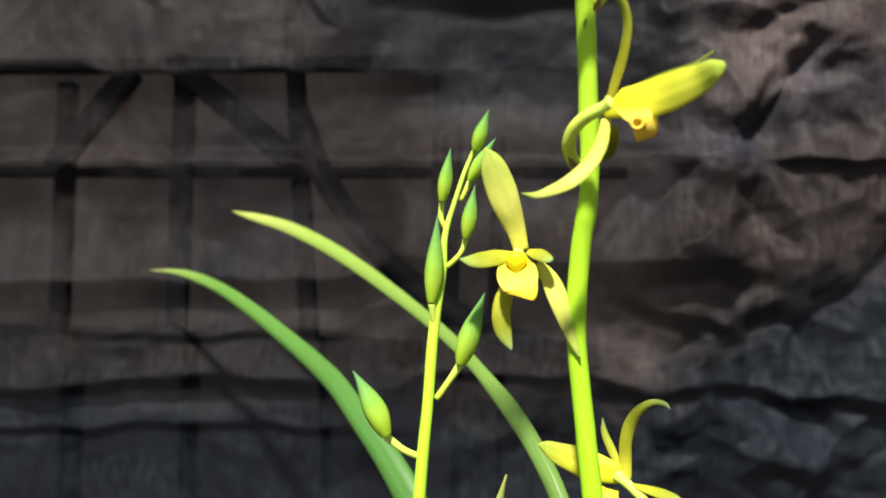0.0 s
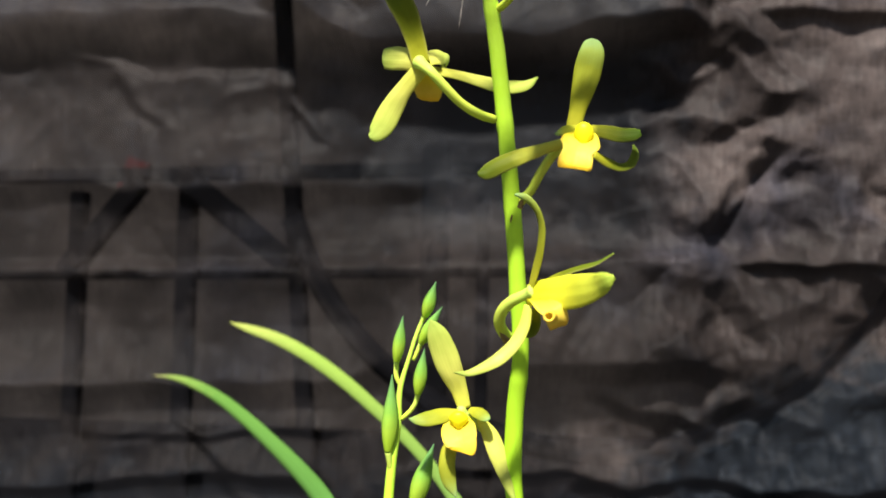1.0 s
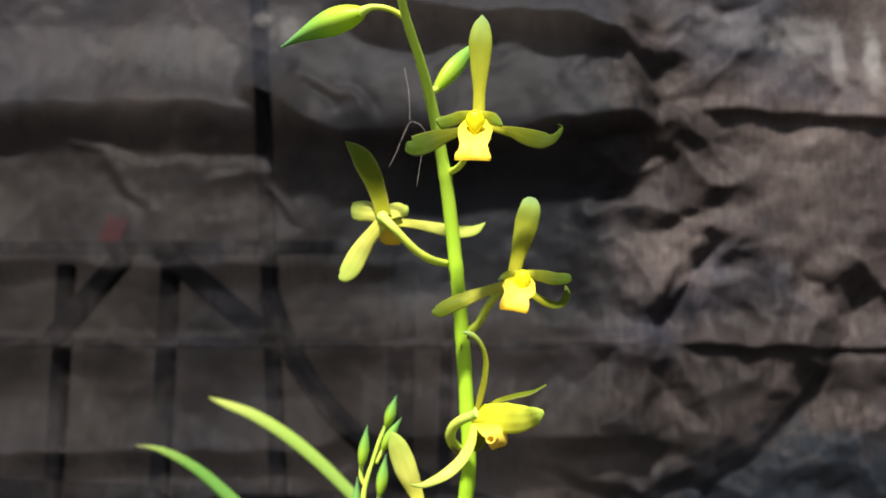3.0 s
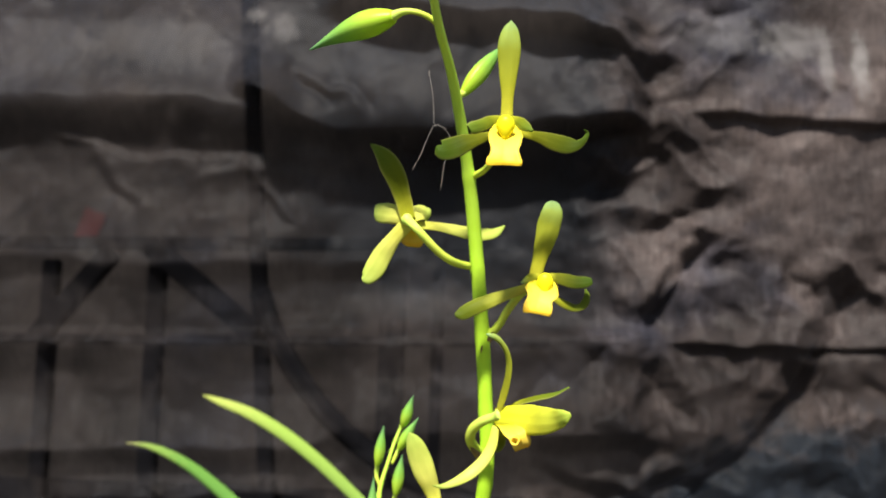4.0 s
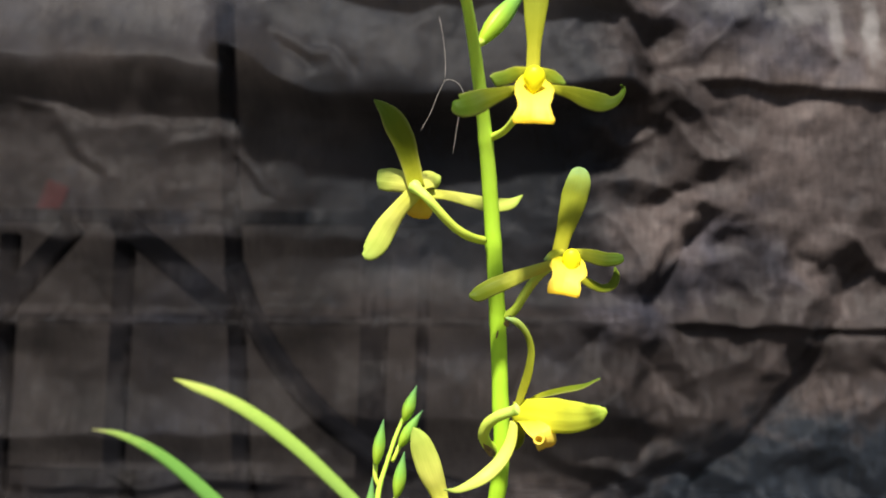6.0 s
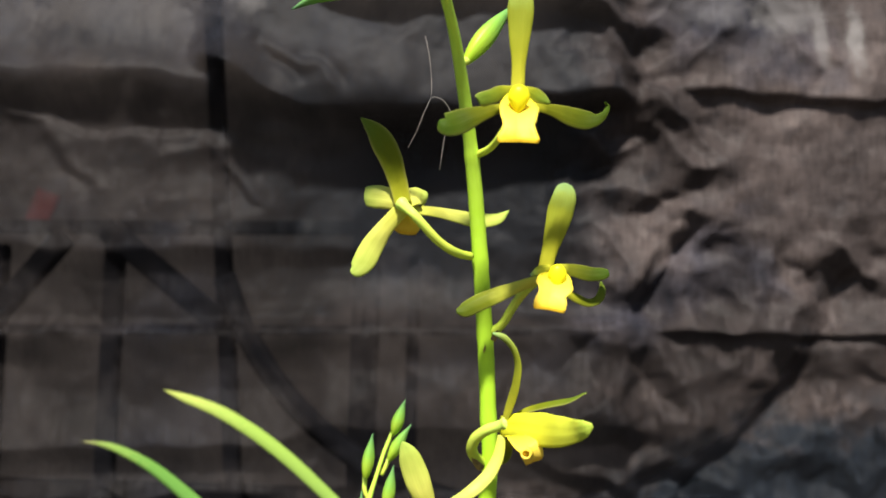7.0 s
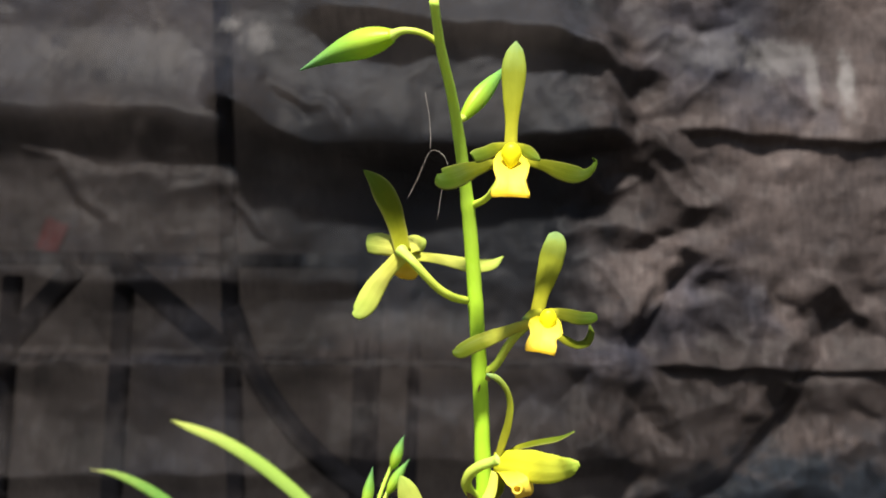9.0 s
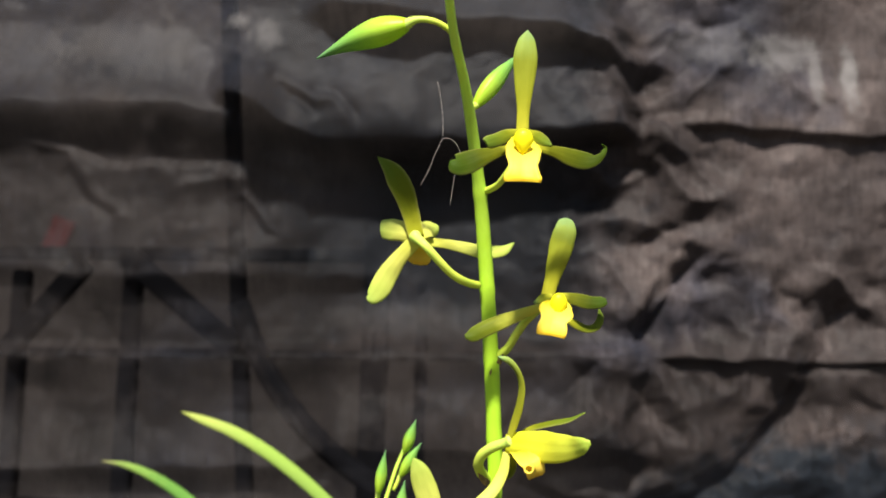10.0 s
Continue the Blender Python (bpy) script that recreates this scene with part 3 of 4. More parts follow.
# each swag: its lip from end to end, how far it stands out, how far it reaches up, how sharply it turns in
SWAGS = [
    ([(-0.366, 0.458), (-0.221, 0.462), (-0.17, 0.464), (-0.118, 0.462), (-0.083, 0.458), (-0.059, 0.456)], 0.022, 0.055, 0.034),
    ([(-0.363, 0.43), (-0.22, 0.439), (-0.195, 0.435), (-0.181, 0.432), (-0.163, 0.423), (-0.115, 0.423), (-0.075, 0.428)], 0.004, -0.06, 0.006),
    ([(-0.356, 0.354), (-0.214, 0.362), (-0.193, 0.36), (-0.176, 0.356), (-0.128, 0.359), (-0.078, 0.36), (-0.024, 0.363), (0.003, 0.366)], 0.011, 0.06, 0.014),
    ([(-0.086, 0.474), (-0.052, 0.453), (-0.027, 0.445), (0.021, 0.445), (0.065, 0.446), (0.106, 0.453), (0.144, 0.457), (0.164, 0.459)], 0.026, 0.11, 0.012),
    ([(0.197, 0.466), (0.219, 0.465), (0.24, 0.463), (0.277, 0.461), (0.318, 0.46), (0.431, 0.462)], 0.0065, 0.05, 0.005),
    ([(-0.35, 0.3), (-0.209, 0.306), (-0.108, 0.309), (-0.041, 0.312), (0.026, 0.315), (0.093, 0.317), (0.153, 0.319), (0.173, 0.32)], 0.01, 0.008, 0.026),
    ([(-0.031, 0.529), (0.011, 0.526), (0.045, 0.523), (0.087, 0.521), (0.122, 0.516), (0.143, 0.509), (0.16, 0.501)], 0.024, 0.05, 0.012),
    ([(0.187, 0.318), (0.22, 0.319), (0.26, 0.318), (0.316, 0.32), (0.427, 0.324)], 0.0075, 0.02, 0.005),
    ([(0.165, 0.386), (0.203, 0.381), (0.223, 0.374), (0.26, 0.363), (0.28, 0.366), (0.317, 0.377), (0.429, 0.383)], 0.002, 0.08, 0.012),
    ([(-0.344, 0.236), (-0.204, 0.24), (-0.121, 0.242), (-0.045, 0.246), (-0.018, 0.251)], 0.014, 0.032, 0.012),
    ([(-0.019, 0.259), (0.028, 0.257), (0.078, 0.259), (0.128, 0.262), (0.167, 0.265)], 0.024, 0.07, 0.014),
    ([(-0.189, 0.21), (-0.133, 0.212), (-0.086, 0.215), (-0.04, 0.218)], 0.006, 0.014, 0.006),
    ([(-0.324, 0.174), (-0.207, 0.179), (-0.163, 0.187), (-0.101, 0.191), (-0.051, 0.186)], 0.013, 0.028, 0.009),
    ([(-0.323, 0.152), (-0.194, 0.158), (-0.131, 0.163), (-0.069, 0.164), (-0.008, 0.164)], 0.005, 0.02, 0.006),
    ([(0.107, 0.243), (0.131, 0.236), (0.154, 0.233), (0.171, 0.225)], 0.012, 0.03, 0.01),
    ([(0.097, 0.193), (0.138, 0.194), (0.166, 0.199), (0.2, 0.193), (0.242, 0.194), (0.332, 0.198)], 0.012, 0.035, 0.01),
    ([(0.009, 0.197), (0.05, 0.197), (0.109, 0.198)], 0.007, 0.02, 0.006),
]
# each fold: its run, how far it stands out or in, its half width
FOLDS = [
    ([(0.147, 0.501), (0.155, 0.489), (0.164, 0.476), (0.18, 0.464), (0.192, 0.449)], 0.016, 0.0075),
    ([(0.229, 0.503), (0.212, 0.492), (0.2, 0.478), (0.185, 0.464)], 0.015, 0.008),
    ([(0.18, 0.456), (0.199, 0.445), (0.213, 0.432)], 0.012, 0.006),
    ([(0.183, 0.445), (0.19, 0.431), (0.204, 0.414), (0.226, 0.416)], 0.014, 0.007),
    ([(0.239, 0.528), (0.26, 0.507), (0.281, 0.479)], 0.006, 0.004),
    ([(0.144, 0.433), (0.158, 0.421), (0.172, 0.43)], 0.012, 0.007),
    ([(0.131, 0.395), (0.148, 0.405), (0.175, 0.401), (0.203, 0.39)], 0.012, 0.008),
    ([(0.17, 0.342), (0.181, 0.362), (0.194, 0.378)], 0.012, 0.009),
    ([(0.194, 0.383), (0.186, 0.363), (0.176, 0.334)], -0.012, 0.006),
    ([(0.21, 0.38), (0.193, 0.356), (0.181, 0.332)], -0.015, 0.006),
    ([(0.26, 0.365), (0.274, 0.352), (0.287, 0.336)], -0.008, 0.005),
    ([(0.291, 0.374), (0.304, 0.36), (0.317, 0.352)], 0.012, 0.007),
    ([(0.262, 0.326), (0.277, 0.339), (0.29, 0.328)], 0.012, 0.008),
    ([(0.227, 0.344), (0.242, 0.331), (0.234, 0.317)], 0.006, 0.006),
    ([(0.149, 0.382), (0.162, 0.365), (0.173, 0.349)], 0.008, 0.007),
    ([(0.18, 0.315), (0.192, 0.299), (0.21, 0.27)], 0.013, 0.008),
    ([(0.177, 0.299), (0.181, 0.276), (0.187, 0.25)], -0.012, 0.008),
    ([(0.21, 0.31), (0.227, 0.297), (0.24, 0.301)], 0.008, 0.007),
    ([(0.26, 0.318), (0.277, 0.302), (0.294, 0.316)], 0.008, 0.006),
    ([(0.128, 0.261), (0.16, 0.282), (0.177, 0.309)], 0.008, 0.007),
    ([(0.114, 0.27), (0.13, 0.294), (0.146, 0.314)], -0.004, 0.004),
    ([(0.185, 0.222), (0.197, 0.227), (0.209, 0.234), (0.221, 0.241), (0.232, 0.249), (0.243, 0.258), (0.252, 0.267), (0.262, 0.277), (0.27, 0.288), (0.278, 0.3), (0.284, 0.311), (0.29, 0.324), (0.296, 0.336), (0.3, 0.349)], -0.026, 0.0125),
    ([(-0.077, 0.349), (-0.073, 0.336), (-0.068, 0.324), (-0.062, 0.311), (-0.055, 0.3), (-0.047, 0.288), (-0.039, 0.277), (-0.03, 0.267), (-0.02, 0.258), (-0.009, 0.249), (0.002, 0.241), (0.013, 0.234), (0.025, 0.227), (0.038, 0.222)], -0.01, 0.007),
    ([(-0.057, 0.483), (-0.048, 0.472), (-0.032, 0.463)], -0.01, 0.004),
    ([(-0.06, 0.485), (-0.043, 0.477), (-0.028, 0.466)], 0.006, 0.004),
    ([(-0.029, 0.476), (-0.017, 0.474), (-0.007, 0.459)], -0.008, 0.004),
    ([(-0.025, 0.469), (-0.015, 0.465), (-0.011, 0.456)], 0.006, 0.004),
    ([(0.136, 0.503), (0.122, 0.492), (0.103, 0.459)], 0.005, 0.008),
    ([(-0.031, 0.515), (-0.01, 0.509), (0.018, 0.506)], -0.006, 0.006),
    ([(0.153, 0.521), (0.174, 0.515), (0.191, 0.526)], 0.01, 0.008),
    ([(0.191, 0.533), (0.212, 0.527), (0.236, 0.535)], -0.01, 0.008),
    ([(-0.066, 0.455), (-0.048, 0.449), (-0.027, 0.437), (-0.013, 0.428)], 0.008, 0.0055),
    ([(-0.072, 0.435), (-0.047, 0.429), (-0.013, 0.428)], 0.006, 0.005),
    ([(-0.115, 0.41), (-0.095, 0.417), (-0.074, 0.419)], 0.005, 0.005),
    ([(-0.084, 0.422), (-0.07, 0.405), (-0.055, 0.388), (-0.038, 0.38)], 0.009, 0.0055),
    ([(-0.071, 0.422), (-0.039, 0.409), (-0.012, 0.407)], 0.005, 0.006),
    ([(-0.073, 0.405), (-0.059, 0.385), (-0.031, 0.379)], -0.007, 0.0045),
    ([(-0.181, 0.429), (-0.169, 0.412), (-0.148, 0.392)], 0.004, 0.005),
    ([(-0.184, 0.418), (-0.172, 0.405), (-0.155, 0.393)], -0.004, 0.004),
    ([(-0.161, 0.335), (-0.151, 0.321), (-0.142, 0.304)], -0.006, 0.0035),
    ([(-0.189, 0.303), (-0.173, 0.313), (-0.155, 0.304)], 0.006, 0.006),
    ([(-0.144, 0.288), (-0.157, 0.277), (-0.166, 0.264)], 0.004, 0.005),
    ([(-0.051, 0.302), (-0.043, 0.288), (-0.026, 0.268)], 0.004, 0.005),
    ([(0.165, 0.23), (0.187, 0.246), (0.215, 0.261)], 0.01, 0.01),
    ([(0.174, 0.211), (0.194, 0.226), (0.207, 0.235), (0.227, 0.227)], 0.012, 0.008),
    ([(0.205, 0.229), (0.2, 0.212), (0.194, 0.197)], -0.009, 0.006),
    ([(0.151, 0.218), (0.172, 0.207), (0.2, 0.194), (0.223, 0.169)], -0.013, 0.008),
    ([(0.133, 0.174), (0.155, 0.186), (0.184, 0.176), (0.207, 0.154)], 0.012, 0.009),
    ([(0.179, 0.153), (0.195, 0.174), (0.2, 0.189)], 0.01, 0.008),
    ([(0.223, 0.184), (0.235, 0.167), (0.241, 0.147)], 0.01, 0.009),
    ([(0.111, 0.223), (0.137, 0.229), (0.154, 0.221)], 0.009, 0.008),
    ([(0.143, 0.294), (0.158, 0.274), (0.167, 0.257)], 0.009, 0.007),
    ([(0.172, 0.298), (0.183, 0.286), (0.198, 0.272)], -0.009, 0.005),
    ([(0.175, 0.271), (0.186, 0.281), (0.187, 0.257)], 0.007, 0.005),
    ([(-0.027, 0.181), (-0.003, 0.191), (0.009, 0.18)], 0.008, 0.008),
    ([(-0.201, 0.189), (-0.183, 0.199), (-0.145, 0.209)], 0.007, 0.006),
]
# each hollow: its place, half sizes, turn and depth
HOLLOWS = [
    ((0.175, 0.491), 0.008, 0.016, -0.5, 0.022),
    ((0.186, 0.469), 0.014, 0.006, 0.2, 0.02),
    ((0.21, 0.436), 0.009, 0.016, -0.6, 0.016),
    ((0.174, 0.435), 0.012, 0.01, 0.0, 0.018),
    ((0.15, 0.416), 0.016, 0.008, 0.5, 0.02),
    ((0.16, 0.51), 0.012, 0.007, 0.3, 0.016),
    ((0.2, 0.473), 0.012, 0.006, 0.7, 0.012),
    ((0.196, 0.397), 0.016, 0.005, 0.3, 0.012),
    ((0.167, 0.387), 0.01, 0.007, 0.0, 0.012),
    ((0.183, 0.329), 0.01, 0.012, 0.2, 0.012),
    ((0.226, 0.371), 0.02, 0.006, 0.1, 0.01),
    ((0.075, 0.23), 0.055, 0.022, 0.0, 0.034),
]
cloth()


# ---- the orchid in bloom ----
orchid = tagged(new("orchid_in_bloom"), "yellow-green orchid spike in bloom, rooted in the soil", "orchid")
STEM = [(0.0758, 0.3460, 0.1985, 0.00267), (0.0726, 0.3450, 0.2215, 0.00251), (0.0704, 0.3430, 0.2386, 0.00249), (0.0705, 0.3400, 0.2597, 0.00253), (0.0719, 0.3350, 0.2758, 0.00230), (0.0708, 0.3310, 0.2954, 0.00235), (0.0696, 0.3270, 0.3115, 0.00232), (0.0678, 0.3220, 0.3303, 0.00224), (0.0658, 0.3160, 0.3485, 0.00215), (0.0643, 0.3110, 0.3602, 0.00204), (0.0625, 0.3050, 0.3712, 0.00177), (0.0605, 0.2980, 0.3814, 0.00165), (0.0579, 0.2880, 0.3919, 0.00141), (0.0546, 0.2760, 0.4013, 0.00120), (0.0526, 0.2650, 0.4100, 0.00115)]
NODES = (0.269, 0.292, 0.317, 0.338, 0.365, 0.400)
LOW = [(0.094, 0.352, -0.01, 0.0029), (0.091, 0.350, 0.06, 0.0028)]
tube("flower_stem", LOW + STEM, STALK, orchid, 1.0, 8, 20, "smooth lime-green flower stem", 0.0, NODES)
bloom = flower(orchid, (0.0745, 0.2900, 0.3778), [(-11.1, 19.5, -12.8, 2.2), (-8.5, 17.0, -12.1, 2.1), (-6.2, 13.0, -11.3, 1.9), (-3.7, 8.0, -8.5, 1.9), (-1.2, 4.0, -4.1, 1.8), (0.1, 0.5, -0.3, 1.9)], 'open flower facing forward with a broad yellow lip')
blade('sepal', [(-0.3, -0.0, 0.9, 3.3), (-0.3, -1.0, 8.0, 3.6), (-0.2, -2.0, 15.4, 5.6), (-0.2, -3.0, 22.9, 6.4), (-0.0, -3.0, 26.8, 4.4), (0.1, -3.0, 29.3, 0.4)], SEPAL_OLIVE, bloom, (0, -1, 0), 0.15)
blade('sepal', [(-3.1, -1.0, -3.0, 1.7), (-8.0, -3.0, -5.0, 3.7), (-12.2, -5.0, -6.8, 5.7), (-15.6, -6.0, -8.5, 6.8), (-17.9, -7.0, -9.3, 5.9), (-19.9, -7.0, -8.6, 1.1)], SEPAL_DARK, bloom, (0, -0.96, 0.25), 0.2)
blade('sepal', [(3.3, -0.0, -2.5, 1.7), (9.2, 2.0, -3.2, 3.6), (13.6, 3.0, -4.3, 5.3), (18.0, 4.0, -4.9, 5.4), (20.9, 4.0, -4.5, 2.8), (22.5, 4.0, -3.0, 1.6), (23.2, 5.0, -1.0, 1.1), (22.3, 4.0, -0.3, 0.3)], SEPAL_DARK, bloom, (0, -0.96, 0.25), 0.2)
blade('petal', [(-1.2, -2.0, 1.3, 1.7), (-5.0, -7.0, -0.9, 3.5), (-7.8, -11.0, -3.1, 3.7), (-10.2, -13.0, -4.3, 3.3), (-10.7, -13.5, -4.6, 2.5)], SEPAL_GREEN, bloom, (0, -1, 0), 0.3)
blade('petal', [(1.0, -2.0, 1.4, 1.7), (3.3, -6.0, -0.8, 3.5), (4.8, -9.0, -2.6, 2.8), (6.6, -11.0, -4.3, 0.7)], SEPAL_GREEN, bloom, (0, -1, 0), 0.3)
blade('lip', [(-0.4, -5.0, -1.4, 5.4), (-0.6, -8.0, -4.0, 8.3), (-0.8, -11.0, -6.5, 9.3), (-0.8, -12.5, -8.5, 8.7), (-0.9, -13.5, -10.3, 7.6), (-0.9, -14.5, -12.3, 8.4), (-1.0, -15.0, -14.0, 9.8), (-1.0, -14.8, -14.7, 9.4)], LIP, bloom, (0, -1, 0), -0.22)
column(bloom, (-0.8, -10.8, -3.2), 2.7, 3.1)
bloom = flower(orchid, (0.0458, 0.3090, 0.3508), [(18.5, 8.0, -12.3, 2.3), (14.8, 4.0, -11.8, 2.4), (10.1, 0.0, -9.5, 2.4), (6.3, -3.0, -6.1, 2.5), (2.4, -4.5, -2.1, 2.6), (0.1, -2.0, 0.0, 3.0)], 'open flower turned away showing its back')
blade('sepal', [(-0.2, 0.4, 0.4, 4.6), (-2.4, -1.0, 8.1, 5.2), (-4.6, -3.0, 13.7, 6.4), (-7.6, -5.0, 18.5, 5.7), (-9.8, -6.0, 20.8, 3.2), (-12.0, -6.0, 22.7, 0.3)], SEPAL_GREEN, bloom, (0, -0.95, 0.3), -0.2)
blade('petal', [(0.2, 1.0, 1.0, 4.5), (-5.0, 2.0, 2.6, 6.0), (-8.4, 3.0, 3.0, 6.3), (-10.6, 4.0, 3.2, 5.4), (-11.1, 4.2, 3.2, 3.8)], SEPAL_PALE, bloom, (0, -1, 0), 0.2)
blade('petal', [(-0.2, 1.0, 1.6, 5.4), (2.6, 5.0, 3.6, 6.8), (4.8, 8.0, 3.4, 5.2), (5.6, 9.0, 3.0, 3.0)], SEPAL_PALE, bloom, (-0.3, -0.9, 0.2), 0.2)
blade('sepal', [(0.4, 1.6, -0.2, 3.6), (7.5, 8.0, 0.0, 3.6), (13.9, 14.0, -0.4, 4.6), (20.4, 18.0, -1.0, 5.0), (26.1, 20.0, -0.3, 3.7), (29.6, 22.0, 2.2, 0.5)], SEPAL_PALE, bloom, (0, -0.9, 0.45), 0.2)
blade('sepal', [(0.0, 0.6, 0.2, 4.2), (-5.6, 3.0, -6.0, 4.8), (-8.6, 4.0, -10.6, 6.2), (-11.0, 4.0, -15.2, 6.1), (-12.6, 4.0, -17.1, 4.6), (-14.1, 4.0, -17.9, 1.5)], SEPAL_PALE, bloom, (0, -1, 0), 0.2)
blade('lip', [(0.2, 4.0, -0.3, 5.5), (0.2, 8.0, -2.6, 7.4), (0.2, 11.0, -4.4, 7.8), (-0.1, 13.0, -6.1, 6.0)], LIP, bloom, (0, -1, 0), 0.2)
bloom = flower(orchid, (0.0842, 0.3180, 0.3331), [(-13.0, 7.0, -15.5, 2.9), (-10.5, 6.0, -13.2, 2.5), (-7.9, 4.5, -8.7, 2.5), (-5.3, 3.0, -4.7, 2.5), (-2.5, 1.0, -1.8, 2.5), (0.0, 0.0, 0.0, 2.5)], 'open flower half turned with a scalloped yellow lip')
blade('sepal', [(0.7, 0.0, 2.0, 4.0), (1.7, -1.0, 7.0, 4.3), (3.0, -2.0, 12.4, 5.8), (4.5, -3.0, 18.5, 7.2), (5.2, -4.0, 22.6, 6.4), (5.2, -4.0, 25.4, 4.0), (5.2, -4.0, 26.1, 1.2)], SEPAL_OLIVE, bloom, (0, -1, 0), 0.2)
blade('sepal', [(-0.8, 0.0, -0.2, 2.5), (-7.1, -3.0, -2.7, 3.4), (-12.6, -6.0, -5.0, 4.4), (-17.9, -7.0, -7.5, 4.8), (-21.6, -7.0, -9.5, 3.9), (-23.6, -7.0, -10.0, 1.2)], SEPAL_TWO, bloom, (0, -0.95, 0.3), 0.25)
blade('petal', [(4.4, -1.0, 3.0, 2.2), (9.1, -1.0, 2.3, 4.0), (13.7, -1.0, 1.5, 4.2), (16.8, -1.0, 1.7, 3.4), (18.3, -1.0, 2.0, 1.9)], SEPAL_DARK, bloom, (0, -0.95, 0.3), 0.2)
blade('petal', [(2.0, -2.0, 2.9, 1.8), (-1.1, -5.0, 1.7, 2.9), (-3.8, -7.0, 0.5, 0.6)], SEPAL_OLIVE, bloom, (0, -1, 0), 0.2)
blade('sepal', [(6.4, 1.0, -3.3, 2.2), (10.6, 3.0, -5.4, 2.8), (13.9, 4.0, -6.3, 2.5), (16.1, 4.0, -5.5, 2.5), (17.3, 4.0, -3.1, 2.2), (16.9, 4.0, -0.3, 0.5)], SEPAL_GREEN, bloom, (0, -0.9, 0.4), 0.2)
blade('lip', [(2.7, -4.0, 1.3, 6.1), (2.6, -7.0, -1.0, 9.3), (2.2, -9.0, -2.9, 9.9), (1.7, -10.0, -4.8, 7.8), (1.3, -10.5, -6.8, 8.6), (1.0, -10.7, -8.3, 8.6), (0.9, -10.5, -9.0, 8.0)], LIP, bloom, (0, -1, 0), -0.22)
column(bloom, (3.4, -6.7, 0.3), 2.6, 3.3)
bloom = flower(orchid, (0.0742, 0.3170, 0.2927), [(-4.6, 17.0, -13.0, 3.3), (-6.8, 13.0, -10.7, 3.2), (-8.0, 9.0, -7.7, 3.2), (-7.1, 6.0, -4.6, 3.2), (-4.4, 3.0, -2.0, 3.1), (0.0, 0.0, 0.0, 3.4)], 'open flower seen from its side, brightly lit yellow')
blade('sepal', [(-0.6, 0.0, -0.3, 5.2), (3.5, -5.0, 0.3, 7.1), (8.4, -12.0, 0.3, 8.7), (12.5, -20.0, 0.8, 8.0), (15.9, -26.0, 1.6, 6.0), (18.2, -30.0, 2.9, 3.8), (19.7, -31.0, 3.6, 1.2)], SEPAL_YELLOW, bloom, (0, -1, 0.1), 0.15)
blade('petal', [(2.0, 1.0, 1.8, 1.6), (6.9, -2.0, 4.7, 3.2), (12.3, -6.0, 6.6, 3.6), (17.0, -9.0, 7.9, 2.8), (20.9, -12.0, 10.1, 0.4)], SEPAL_GREEN, bloom, (0, -0.5, 0.85), 0.2)
blade('sepal', [(0.3, -1.0, 1.3, 2.5), (1.5, -4.0, 6.6, 3.6), (2.7, -7.0, 12.0, 3.6), (2.8, -9.0, 17.3, 3.0), (1.3, -10.0, 21.3, 2.7), (-1.0, -10.0, 23.8, 2.2), (-3.8, -9.0, 24.9, 0.6)], SEPAL_OLIVE, bloom, (-0.85, -0.5, 0), 0.2)
blade('sepal', [(-0.2, 0.0, -2.9, 2.2), (-1.3, -1.0, -8.8, 3.2), (-3.8, -2.0, -13.3, 3.7), (-7.5, -3.0, -17.0, 3.7), (-11.9, -5.0, -19.5, 2.6), (-15.6, -6.0, -20.8, 1.5), (-18.5, -7.0, -20.6, 0.3)], SEPAL_PALE, bloom, (-0.3, -0.9, 0.3), 0.2)
blade('petal', [(1.5, 2.0, -4.1, 1.9), (1.7, 4.0, -6.8, 3.1), (0.4, 6.0, -9.7, 3.8), (-2.3, 7.0, -11.1, 0.9)], SEPAL_GREEN, bloom, (0, -1, 0), 0.2)
blade('lip', [(4.7, -9.0, -1.3, 10.4), (5.7, -12.0, -3.0, 8.3), (6.7, -13.0, -4.8, 6.2), (7.3, -12.0, -7.0, 5.6), (7.4, -10.0, -8.4, 3.9)], LIP, bloom, (0.2, -0.95, 0), -0.2)
lip_roll(bloom, (5.6, -13.5, -5.7), 1.1)
bloom = flower(orchid, (0.0562, 0.3420, 0.2586), [(12.9, 2.0, -14.7, 1.9), (11.0, 2.0, -11.7, 1.9), (7.3, 1.5, -6.8, 1.9), (2.9, 1.0, -2.7, 2.0), (0.0, 0.0, 0.0, 2.1)], 'open flower with long drooping sepals and a yellow lip')
blade('sepal', [(-0.2, 0.0, 1.4, 3.7), (-1.6, -1.0, 6.3, 4.8), (-3.9, -3.0, 11.7, 6.9), (-6.0, -4.0, 17.2, 7.4), (-8.1, -5.0, 22.7, 5.6), (-9.1, -5.0, 24.7, 3.6), (-10.0, -5.0, 26.4, 0.4)], SEPAL_PALE, bloom, (0, -1, 0), 0.2)
blade('petal', [(-1.8, -1.0, 0.4, 2.5), (-6.2, -4.0, -0.2, 5.0), (-9.6, -6.0, -1.0, 5.0), (-12.7, -7.0, -1.4, 3.3), (-15.0, -8.0, -1.2, 0.4)], SEPAL_OLIVE, bloom, (0, -0.8, 0.6), 0.2)
blade('petal', [(1.5, -1.0, 1.4, 2.0), (4.1, -4.0, 0.8, 3.9), (6.2, -6.0, -0.3, 3.0), (7.2, -7.0, -0.9, 1.1)], SEPAL_OLIVE, bloom, (0, -0.8, 0.6), 0.2)
